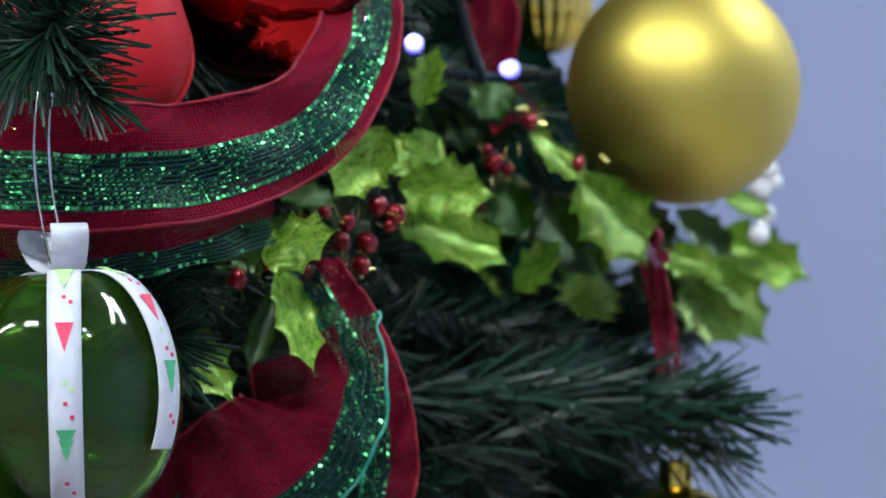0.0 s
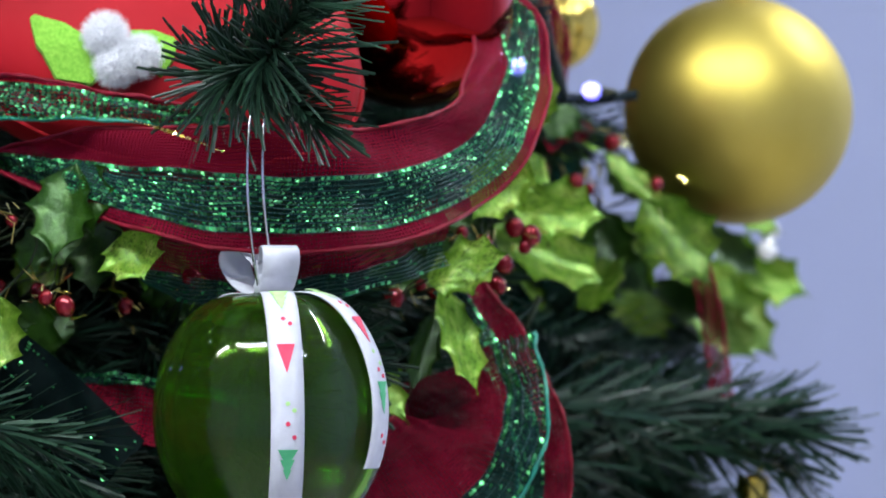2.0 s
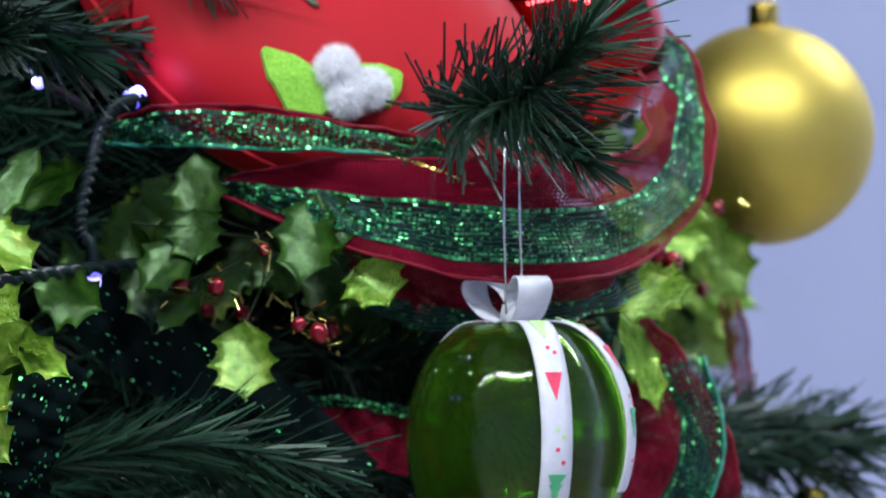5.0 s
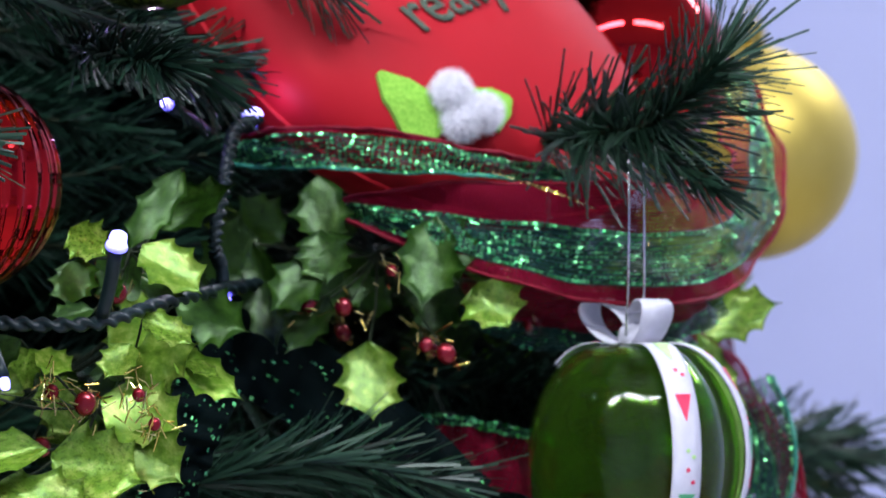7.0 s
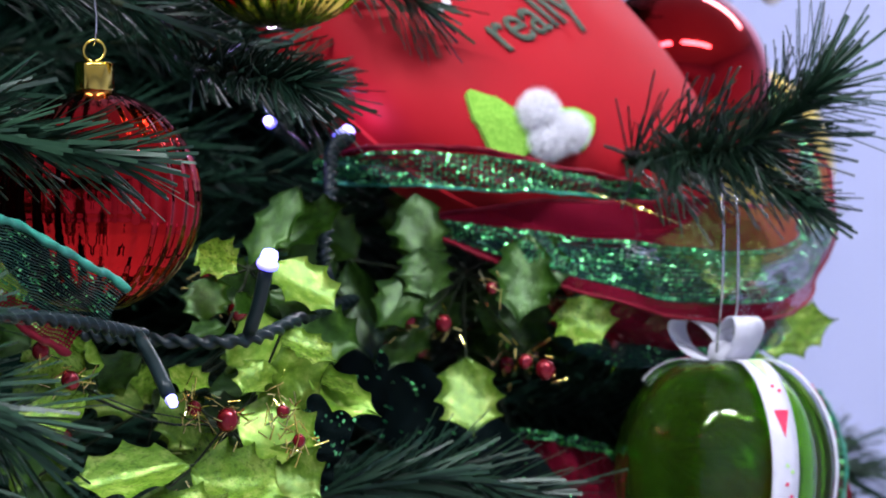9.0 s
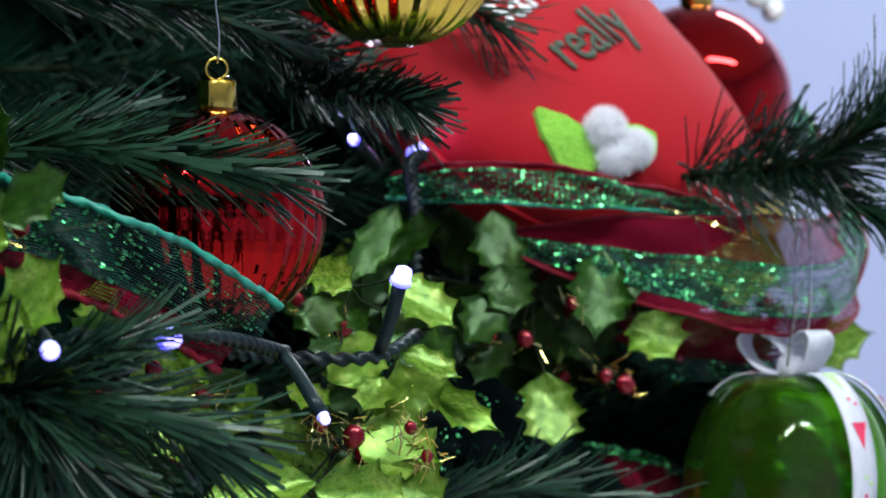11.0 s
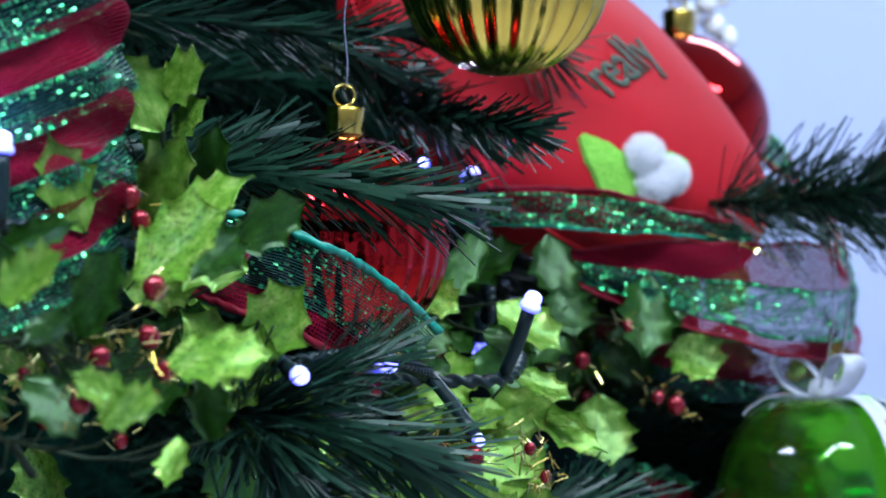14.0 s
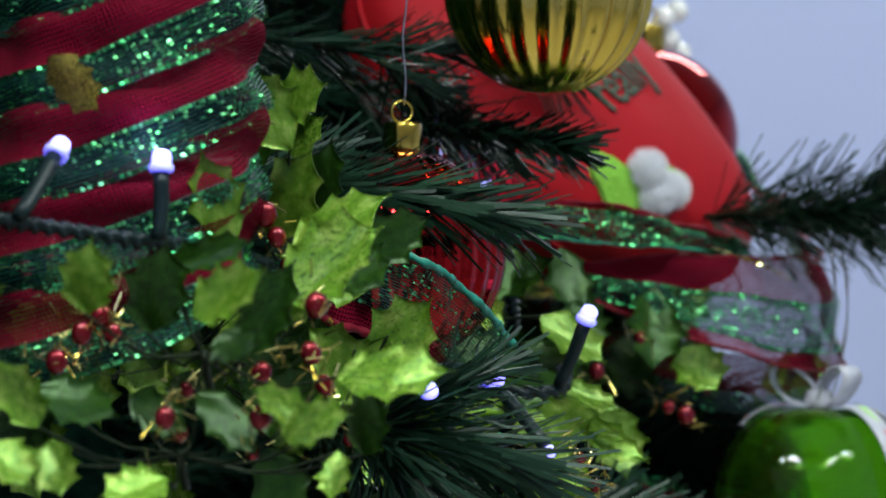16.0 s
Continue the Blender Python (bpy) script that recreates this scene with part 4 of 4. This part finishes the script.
# ---- apple ornament ----
AP = Vector((0.0760, -0.0110, 1.1872))
apple = thing("glass_apple_ornament", AP, "clear green glass bulb ornament tied with printed white ribbon", "ornament")
AR = 0.0338


def apple_profile(r, n=36):
    out = []
    for i in range(n + 1):
        a = math.pi * (0.01 + 0.98 * i / n)
        rr = r * (1 - 0.10 * math.exp(-((math.pi - a) / 0.35) ** 2))
        out.append((max(1e-5, r * math.sin(a) ** 0.86), -rr * 1.08 * math.cos(a)))
    return out


v, f = lathe(apple_profile(AR), 120, 7, 0.08)
n0 = len(v)
v2, f2 = lathe(apple_profile(AR - 0.0022), 120, 7, 0.06)
v += v2
f += [tuple(i + n0 for i in reversed(q)) for q in f2]
part("glass_bulb", mesh_from("glass_bulb", v, f, True), GLASS, apple)


def strap(az, z_end, width=0.0093):
    """A printed ribbon lying down one side of the bulb."""
    prof = [p for p in apple_profile(AR, 60)[::-1] if p[1] > z_end]
    a = math.radians(az)
    out = Vector((math.cos(a), math.sin(a), 0))
    side = Vector((-math.sin(a), math.cos(a), 0))
    verts, faces = [], []
    for r, z in prof:
        for off in (0.0009, 0.0014):
            for w in (-1, -0.33, 0.33, 1):
                verts.append(out * (r + off - 0.0006 * w * w) + side * (w * width / 2 * min(1, 0.35 + r / 0.008)) + Vector((0, 0, z + off * 0.7)))
    for i in range(len(prof) - 1):
        for j in range(3):
            b = i * 8 + j
            faces += [(b, b + 8, b + 9, b + 1), (b + 4, b + 5, b + 13, b + 12)]
        b = i * 8
        faces += [(b, b + 4, b + 12, b + 8), (b + 3, b + 11, b + 15, b + 7)]
    rib = part("ribbon_strap", mesh_from("ribbon_strap", verts, faces, True), SATIN, apple, "white grosgrain ribbon printed with small trees")
    n = len(prof)

    def spot(s):
        i = min(int(s * (n - 1)), n - 2)
        (r, z), (r1, z1) = prof[i], prof[i + 1]
        t = (out * (r1 - r) + Vector((0, 0, z1 - z))).normalized()
        return out * (r + 0.00145) + Vector((0, 0, z + 0.00095)), t

    def mark(s, outline, mat, name):
        p, t = spot(s)
        nrm = side.cross(t).normalized()
        if nrm.dot(out) < 0:
            nrm = -nrm
        m = len(outline)
        vs = [p + side * x + t * y for x, y in outline] + [p + side * x + t * y + nrm * 0.00012 for x, y in outline]
        fs = [tuple(range(m)), tuple(range(2 * m - 1, m - 1, -1))] + [(i, i + m, (i + 1) % m + m, (i + 1) % m) for i in range(m)]
        part(name, mesh_from(name, vs, fs), mat, rib)

    tri = [(-0.0026, -0.004), (0.0026, -0.004), (0, 0.0045)]
    tree_mark = [(-0.0028, -0.004), (0.0028, -0.004), (0.0012, -0.001), (0.002, -0.001), (0.0008, 0.002), (0.0012, 0.002), (0, 0.005), (-0.0012, 0.002), (-0.0008, 0.002), (-0.002, -0.001), (-0.0012, -0.001)]
    dot = [(0.0007 * math.cos(q), 0.0007 * math.sin(q)) for q in [k * math.pi / 3 for k in range(6)]]
    steps = [(0.2, tree_mark, PRINT_LIME), (0.29, dot, PRINT_RED), (0.44, tri, PRINT_RED), (0.56, dot, PRINT_LIME), (0.63, dot, PRINT_RED), (0.74, tree_mark, PRINT_GREEN), (0.88, dot, PRINT_RED)]
    for s, o, mt in steps:
        mark(s, o, mt, "tree_print" if len(o) != 6 else "dot_print")
        if len(o) == 6:
            mark(s + 0.03, [(x + 0.0018, y) for x, y in o], mt, "dot_print")


for az, ze in ((-66, -0.033), (-11, -0.0165), (146, 0.026)):
    strap(az, ze)
TOPZ = AR * 1.08 * 0.9
for sx, yaw in ((-1, -32), (1, -58)):
    verts, faces = [], []
    turn = Matrix.Rotation(math.radians(yaw), 3, "Z")
    for k in range(29):
        a = 2 * math.pi * k / 28
        p = Vector((sx * (0.0078 - 0.0078 * math.cos(a)) * (1 if sx < 0 else 0.8), 0, TOPZ + 0.004 + 0.0052 * math.sin(a) + 0.0035 * (1 - math.cos(a))))
        for off in (0, 0.0007):
            for w in (-0.0052, 0.0052):
                d = Vector((math.cos(a) * sx, 0, math.sin(a))) * off
                verts.append(turn @ (p + d + Vector((0.1 * w, w * (0.6 + 0.4 * math.sin(a / 2)), 0))))
    for k in range(28):
        b = k * 4
        faces += [(b, b + 1, b + 5, b + 4), (b + 2, b + 6, b + 7, b + 3), (b, b + 4, b + 6, b + 2), (b + 1, b + 3, b + 7, b + 5)]
    part("bow_loop", mesh_from("bow_loop", verts, faces, True), SATIN, apple, "white ribbon bow loop")
v, f = lathe([(0.001, TOPZ - 0.001), (0.004, TOPZ), (0.0048, TOPZ + 0.003), (0.004, TOPZ + 0.006), (0.001, TOPZ + 0.007)], 16)
part("knot", mesh_from("knot", v, f, True), SATIN, apple)
for dx in (-0.0025, 0.0025):
    v, f = tube([Vector((dx * (1 - 0.2 * k / 16), -0.003 - 0.011 * math.sin(math.pi * k / 16), TOPZ + 0.002 + 0.064 * k / 16)) for k in range(17)], 0.00038, 6, twist=1.2, lobes=2, depth=0.35)
    part("hanging_thread", mesh_from("hanging_thread", v, f, True), SILVER, apple, "twisted silver thread")

# ---- mesh ribbons ----


def ribbon(label, centre, ups, widths, bands, rows=14, seed=1, n=90, sparkle=1.0, edge=True, cord=0.0006, weave=None):
    """A wide net ribbon: coloured bands across its width, sequins sewn in rows on the green ones."""
    r = random.Random(seed)
    path = spline(centre, n)
    upv = spline(ups, n)
    widths = widths if isinstance(widths, (list, tuple)) else (widths, widths)
    wid = [q.x for q in spline([(w, 0, 0) for w in widths], n)]
    width = max(widths)
    c = path[n // 2]
    t = thing("net_ribbon", c, label, "ribbon", "net ribbons on the tree")
    total = sum((path[i + 1] - path[i]).length for i in range(n))
    dirs = []
    for i in range(n + 1):
        tan = (path[min(i + 1, n)] - path[max(i - 1, 0)]).normalized()
        u = (upv[i] - tan * upv[i].dot(tan)).normalized()
        dirs.append((tan, u, tan.cross(u)))

    def place(i, w):
        q = path[i] + dirs[i][1] * (w * wid[i]) + dirs[i][2] * (0.0016 * math.sin(9 * w + i * 0.22) + 0.001 * math.sin(i * 0.5))
        return q - c

    for lo, hi, kind in bands:
        k = max(3, int((hi - lo) * 14))
        verts, uvs, faces = [], [], []
        for i in range(n + 1):
            for j in range(k + 1):
                w = lo + (hi - lo) * j / k
                verts.append(place(i, w - 0.5))
                uvs.append((i / n * total / 0.0011, w * width / 0.0011))
        for i in range(n):
            for j in range(k):
                a = i * (k + 1) + j
                faces.append((a, a + 1, a + k + 2, a + k + 1))
        me = mesh_from("band", verts, faces, True, uvs)
        band = part("red_band" if kind == "red" else "green_band", me, NET_RED if kind == "red" else weave or NET_GREEN, t)
        if kind == "green":
            verts, faces = [], []
            count = max(3, int(rows * (hi - lo) / 0.45))
            for j in range(count):
                w = lo + (hi - lo) * (j + 0.5) / count - 0.5
                rim = j in (0, count - 1)
                step = 0.0013 if rim else 0.0017
                m = int(total / step)
                for q in range(m):
                    patch = 0.5 + 0.5 * noise.noise(Vector((q * 0.09, j * 0.35, seed * 3.7)))
                    if r.random() > (0.9 if rim else 1.7 * max(0, patch - 0.15)) * sparkle:
                        continue
                    s = (q + r.uniform(-0.2, 0.2)) / m * n
                    i = max(0, min(n - 1, int(s)))
                    p = place(i, w).lerp(place(min(i + 1, n), w), max(0, s - i))
                    tan, u, nr = dirs[i]
                    d1 = (tan + nr * r.gauss(0, 0.4)).normalized() * (0.00055 if rim else r.uniform(0.0003, 0.0007))
                    d2 = (u + nr * r.gauss(0, 0.5)).normalized() * (0.0005 if rim else r.uniform(0.00018, 0.0003))
                    for sg in (0.0007, -0.0007):
                        b = len(verts)
                        o = nr * sg
                        verts += [p + o - d1 - d2, p + o + d1 - d2, p + o + d1 + d2, p + o - d1 + d2]
                        faces.append((b, b + 1, b + 2, b + 3))
            vt, ft = [], []
            for j in range(0 if weave == NET_SHADED else count + 1):
                w = lo + (hi - lo) * j / count - 0.5
                b = len(vt)
                for i in range(n + 1):
                    p, u, o = place(i, w), dirs[i][1] * 0.00011, dirs[i][2] * 0.0003
                    vt += [p - u + o, p + u + o, p - o]
                for i in range(n):
                    for a, d in ((0, 1), (1, 2), (2, 0)):
                        ft.append((b + 3 * i + a, b + 3 * i + d, b + 3 * i + 3 + d, b + 3 * i + 3 + a))
            if vt:
                tagged(part("net_thread", mesh_from("net_thread", vt, ft, True), THREAD, band), kind="stuff")
            tagged(part("sequin_trim", mesh_from("sequin_trim", verts, faces), SEQUIN, band, "small green sequins in rows"), kind="stuff")
    if edge:
        for w in (-0.5, 0.5):
            v, f = tube([place(i, w) for i in range(n + 1)], cord, 10, 1.0, 1.1, 2, 0.25)
            kind = bands[0][2] if w < 0 else bands[-1][2]
            part("edge_cord", mesh_from("edge_cord", v, f, True), CORD_RED if kind == "red" else CORD, t)
    return t


# the ruffle under the stocking
ruffle = ribbon("wide red net ribbon with a green sequinned stripe", [
    (-0.0120, 0.0060, 1.2620), (0.0180, -0.0060, 1.2580), (0.0500, -0.0100, 1.2530), (0.0760, -0.0042, 1.2510), (0.1004, 0.0254, 1.2526), (0.1162, 0.0674, 1.2644), (0.1189, 0.1007, 1.2868), (0.1112, 0.1254, 1.3056), (0.0944, 0.1365, 1.3177)],
    [(0, 0.25, 1), (0, 0.25, 1), (0, 0.3, 1), (0, 0.25, 1), (-0.12, 0.2, 1), (-0.35, 0.1, 0.93), (-0.75, -0.1, 0.65), (-0.95, -0.2, 0.2), (-0.9, -0.3, -0.2)],
    [0.006, 0.022, 0.034, 0.037, 0.034, 0.029, 0.026, 0.024, 0.02], [(0, 0.14, "red"), (0.14, 0.6, "green"), (0.6, 1, "red")], 12, 5, 120)
verts, faces = [], []
r = random.Random(77)
for k, p in enumerate(spline([(0.0338, -0.0155, 1.2718), (0.0430, -0.0175, 1.2690), (0.0520, -0.0180, 1.2660), (0.0640, -0.0165, 1.2612)], 44)):
    w = (0.0002 if k < 15 or k > 30 else 0.0004) * r.uniform(0.6, 1.3)
    a, d = Vector((w, r.gauss(0, 0.4) * w, r.gauss(0, 0.4) * w)) * 1.5, Vector((0, r.gauss(0, 0.4) * w, w))
    o = p - ruffle.location
    b = len(verts)
    verts += [o - a - d, o + a - d, o + a + d, o - a + d, o + Vector((0, w, 0))]
    faces += [(b, b + 1, b + 2, b + 3), (b, b + 4, b + 1), (b + 1, b + 4, b + 2), (b + 2, b + 4, b + 3), (b + 3, b + 4, b)]
tagged(part("gold_trim", mesh_from("gold_trim", verts, faces), TINSEL, ruffle, "line of tiny gold sequins"), kind="stuff")
ribbon("red net ribbon fold with a glittering green edge", [
    (-0.046, 0.008, 1.2785), (-0.028, -0.004, 1.2795), (-0.006, -0.009, 1.2790), (0.018, -0.009, 1.2765), (0.042, -0.002, 1.2735), (0.058, 0.008, 1.2715)],
    [(0, 0.2, 1), (0, 0.1, 1), (0, 0.1, 1), (0, 0.2, 1), (0, 0.3, 1), (0, 0.3, 1)],
    [0.008, 0.0115, 0.0125, 0.010, 0.006, 0.003], [(0, 0.85, "green"), (0.85, 1, "red")], 8, 6, sparkle=1.3)
ribbon("crumpled red net ribbon under layer", [
    (0.012, 0.024, 1.2400), (0.040, 0.008, 1.2300), (0.068, 0.006, 1.2275), (0.092, 0.022, 1.2310), (0.108, 0.060, 1.2400)],
    [(0, -0.3, 1), (0, -0.3, 1), (0, -0.3, 1), (0, -0.3, 1), (0, -0.2, 1)],
    [0.012, 0.018, 0.02, 0.02, 0.02], [(0, 0.35, "green"), (0.35, 1, "red")], 8, 7, edge=False, sparkle=0.25)
# folds deeper in the tree; the all-green ones have shade in their colour
ribbon("green net ribbon coloured as shaded, running down between the holly", [
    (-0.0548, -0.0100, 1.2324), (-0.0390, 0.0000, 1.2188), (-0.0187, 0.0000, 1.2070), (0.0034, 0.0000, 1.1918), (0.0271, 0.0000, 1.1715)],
    [(0.6, 0.2, 0.8)] * 5, [0.02, 0.025, 0.026, 0.024, 0.022], [(0, 1, "green")], 12, 30, sparkle=0.1, edge=False, weave=NET_SHADED)
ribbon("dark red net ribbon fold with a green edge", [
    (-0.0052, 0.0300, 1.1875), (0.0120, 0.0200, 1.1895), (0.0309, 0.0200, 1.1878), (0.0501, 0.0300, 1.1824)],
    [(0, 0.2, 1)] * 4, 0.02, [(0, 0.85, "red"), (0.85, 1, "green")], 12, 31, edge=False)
ribbon("green net ribbon tail coloured as shaded, hanging among the holly", [
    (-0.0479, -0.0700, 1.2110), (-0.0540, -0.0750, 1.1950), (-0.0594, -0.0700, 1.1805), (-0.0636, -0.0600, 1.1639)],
    [(1, 0.2, 0.2)] * 4, 0.018, [(0, 1, "green")], 12, 32, sparkle=0.2, edge=False, weave=NET_SHADED)
# the loop at the bottom
ribbon("red and green net ribbon loop hanging low on the tree", [
    (0.0967, 0.1200, 1.2251), (0.1148, 0.1100, 1.2025), (0.1272, 0.1000, 1.1788), (0.1267, 0.1000, 1.1556), (0.1174, 0.1000, 1.1374)],
    [(1, 0.5, 0.2), (1, 0.3, 0.1), (1, 0.2, 0), (1, 0.2, 0), (1, 0.3, -0.4)],
    0.016, [(0, 0.5, "green"), (0.5, 1, "red")], 8, 8)
ribbon("red and green net ribbon loop hanging low on the tree", [
    (0.1044, 0.1000, 1.2027), (0.1099, 0.0900, 1.1859), (0.1048, 0.0800, 1.1712), (0.0873, 0.0700, 1.1568), (0.0654, 0.0700, 1.1456)],
    [(-1, 0.2, -0.2), (-1, 0.2, 0.1), (-0.7, 0, 0.7), (-0.5, 0, 1), (-0.3, 0, 1)],
    0.045, [(0, 0.3, "green"), (0.3, 1, "red")], 9, 9)
ribbon("red net ribbon tail deep between the branches", [
    (0.0550, 0.3800, 1.3352), (0.0656, 0.3700, 1.3161), (0.0668, 0.3600, 1.2977), (0.0794, 0.3500, 1.2790)], [(1, 0.3, 0.1)] * 4, 0.016, [(0, 1, "red")], 8, 40, 40)
ribbon("narrow red net ribbon end hanging behind a pine tip", [
    (0.1222, 0.3600, 1.2370), (0.1262, 0.3600, 1.2195), (0.1285, 0.3600, 1.2020), (0.1311, 0.3550, 1.1846)], [(1, 0.3, 0)] * 4, 0.007, [(0, 1, "red")], 8, 41, 40)
# beside the red fluted bauble
ribbon("net ribbon with a dark green piped edge crossing a bauble", [
    (-0.1975, -0.2000, 1.2653), (-0.1815, -0.2100, 1.2594), (-0.1602, -0.2100, 1.2521), (-0.1384, -0.1900, 1.2433), (-0.1192, -0.1700, 1.2327)],
    [(0.2, -0.3, 1), (0.2, -0.3, 1), (0.4, -0.3, 1), (0.5, -0.3, 0.9), (0.6, -0.2, 0.5)],
    0.024, [(0, 0.3, "red"), (0.3, 1, "green")], 15, 10, sparkle=0.4, cord=0.0011, weave=NET_OPEN)
# the rolled ribbon
RO = Vector((-0.2664, -0.2620, 1.2975))
for k, rad in enumerate((0.0285, 0.0340, 0.0370, 0.0378, 0.0365)):
    zc = RO.z + 0.046 - 0.0225 * k
    turns = [math.pi * (0.9 + 1.15 * q / 8) for q in range(9)]
    pts = [Vector((RO.x + rad * math.cos(a), RO.y + rad * math.sin(a), zc + 0.015 * math.cos(a))) for a in turns]
    lean = (-0.3, -0.2, -0.1, 0.0, 0.06)[k]
    ribbon("red net ribbon wound in a roll with sequinned stripes", pts, [(lean * math.cos(a), lean * math.sin(a), 1) for a in turns], 0.0245, [(0, 0.47, "green"), (0.47, 1, "red")], 11, 20 + k, 60, edge=False)

glitter = thing("glitter_leaf", RO + Vector((-0.012, -0.041, 0.02)), "small gold glitter leaf pinned on the ribbon roll", "ornament")
part("gold_leaf", leaf_mesh(9), GLITTER, glitter, m=leaf_pose((-0.2983, -0.3030, 1.3105), (-0.2857, -0.3030, 1.2979), 0.011, FROM_WEST, 4, glitter.location))

# ---- light string ----
lights = thing("light_string", (-0.1, -0.1, 1.22), "dark twisted cable string of cool white fairy lights", "fairy lights")
LS = Vector((-0.1, -0.1, 1.22))
v, f = lathe([(0.0004, -0.0022), (0.0020, -0.0021), (0.0024, -0.0012), (0.0025, 0.0008), (0.0021, 0.0020), (0.0009, 0.0026)], 14)
BULB = mesh_from("bulb", v, f, True)
BULB.materials.append(LED_GLOW)
# glowing collar added as the blue halo round each bulb
v, f = lathe([(0.0026, -0.0030), (0.0031, -0.0025), (0.0031, -0.0013), (0.0024, -0.0006)], 14)
COLLAR = mesh_from("halo_collar", v, f, True)
COLLAR.materials.append(LED_HALO)


def cable(points, radius=0.0016):
    p = [q - LS for q in spline(points, 170)]
    v, f = tube(p, radius, 16, 1.0, 0.95, 2, 0.42)
    part("cable", mesh_from("cable", v, f, True), CABLE, lights)


def led(at, foot, shine=0.0, dim=1.0):
    a, b = Vector(at) - LS, Vector(foot) - LS
    d = (a - b).normalized()
    q = d.to_track_quat("Z", "Y").to_matrix().to_4x4()
    v, f = tube(spline([b, b.lerp(a, 0.4) + Vector((0.0005, 0, 0)), a - d * 0.003], 6), 0.0019, 10, 1.1)
    h = part("lamp_holder", mesh_from("lamp_holder", v, f, True), CABLE, lights)
    part("bulb", BULB, None, h, "glowing blue-white bulb", m=Matrix.Translation(a) @ q @ Matrix.Scale(dim, 4))
    part("halo_collar", COLLAR, None, h, m=Matrix.Translation(a) @ q @ Matrix.Scale(dim, 4))
    if shine:
        data = bpy.data.lights.new("bulb_light", "POINT")
        data.energy, data.color, data.shadow_soft_size = shine, (0.5, 0.42, 1.0), 0.002
        new("bulb_light", data).location = a + LS + d * 0.0062


cable([(-0.1222, -0.1300, 1.2291), (-0.1037, -0.1300, 1.2273), (-0.0773, -0.1300, 1.2273), (-0.0601, -0.1000, 1.2331), (-0.0475, -0.0500, 1.2364), (-0.0340, 0.0000, 1.2392)])
cable([(-0.1907, -0.2400, 1.2301), (-0.1602, -0.2300, 1.2344), (-0.1290, -0.1900, 1.2328), (-0.1060, -0.1500, 1.2287)])
cable([(-0.0367, 0.0040, 1.2882), (-0.0431, -0.0100, 1.2838), (-0.0453, -0.0300, 1.2689), (-0.0479, -0.0400, 1.2505), (-0.0464, -0.0350, 1.2440)], 0.0017)
cable([(-0.3306, -0.3300, 1.2712), (-0.3073, -0.3200, 1.2692), (-0.2790, -0.3100, 1.2664), (-0.2518, -0.2900, 1.2650), (-0.2225, -0.2600, 1.2613)])
cable([(0.0880, 0.2700, 1.3215), (0.0905, 0.2700, 1.3083), (0.0923, 0.2720, 1.2990), (0.0927, 0.2800, 1.2901)], 0.0019)
cable([(0.0727, 0.2500, 1.2838), (0.0848, 0.2600, 1.2912), (0.0974, 0.2900, 1.2905), (0.1138, 0.3000, 1.2922)])
led((-0.0378, 0.004, 1.2892), (-0.0417, 0.0000, 1.2853), 0.007)
led((-0.071, -0.139, 1.250), (-0.0758, -0.1300, 1.2292))
led((-0.046, -0.028, 1.234), (-0.0469, -0.0290, 1.2465))
led((-0.152, -0.248, 1.233), (-0.1599, -0.2350, 1.2352))
led((-0.187, -0.284, 1.230), (-0.1870, -0.2500, 1.2359), dim=0.8)
led((-0.0991, -0.1734, 1.211), (-0.1075, -0.1560, 1.2285), dim=0.55)
led((-0.271, -0.309, 1.286), (-0.2719, -0.3100, 1.2666), 0.015)
led((-0.3015, -0.3200, 1.2879), (-0.3152, -0.3300, 1.2709), 0.01)
led((-0.063, -0.022, 1.292), (-0.0512, 0.0000, 1.2839), 0.015, 0.6)
led((0.0921, 0.2200, 1.2986), (0.0808, 0.2600, 1.2896), 0.01)
led((0.1022, 0.2800, 1.2931), (0.1059, 0.3000, 1.2926))

# ---- beads at the edge of the tree ----


def bead_cluster(label, places, r):
    t = thing("bead_cluster", places[0], label, "bead spray")
    o = Vector(places[0])
    v, f = lathe(ball_profile(r, 10), 16)
    me = mesh_from("bead", v, f, True)
    me.materials.append(PEARL)
    v, f = tube([Vector((-0.012, 0.02, 0.004))] + [Vector(p) - o for p in places], 0.0005, 5)
    part("wire", mesh_from("wire", v, f, True), SILVER, t)
    for p in places:
        part("bead", me, None, t, m=Matrix.Translation(Vector(p) - o))


bead_cluster("spray of round white beads behind a red ball", [(0.117, 0.18, 1.3495), (0.108, 0.18, 1.352), (0.124, 0.185, 1.345), (0.112, 0.175, 1.357), (0.12, 0.18, 1.360), (0.106, 0.185, 1.361)], 0.0042)
bead_cluster("spray of round white beads behind holly leaves", [(0.1233, 0.5000, 1.2676), (0.1203, 0.5000, 1.2604), (0.1187, 0.5100, 1.2514), (0.1194, 0.5000, 1.2437), (0.1186, 0.5200, 1.2639)], 0.004)
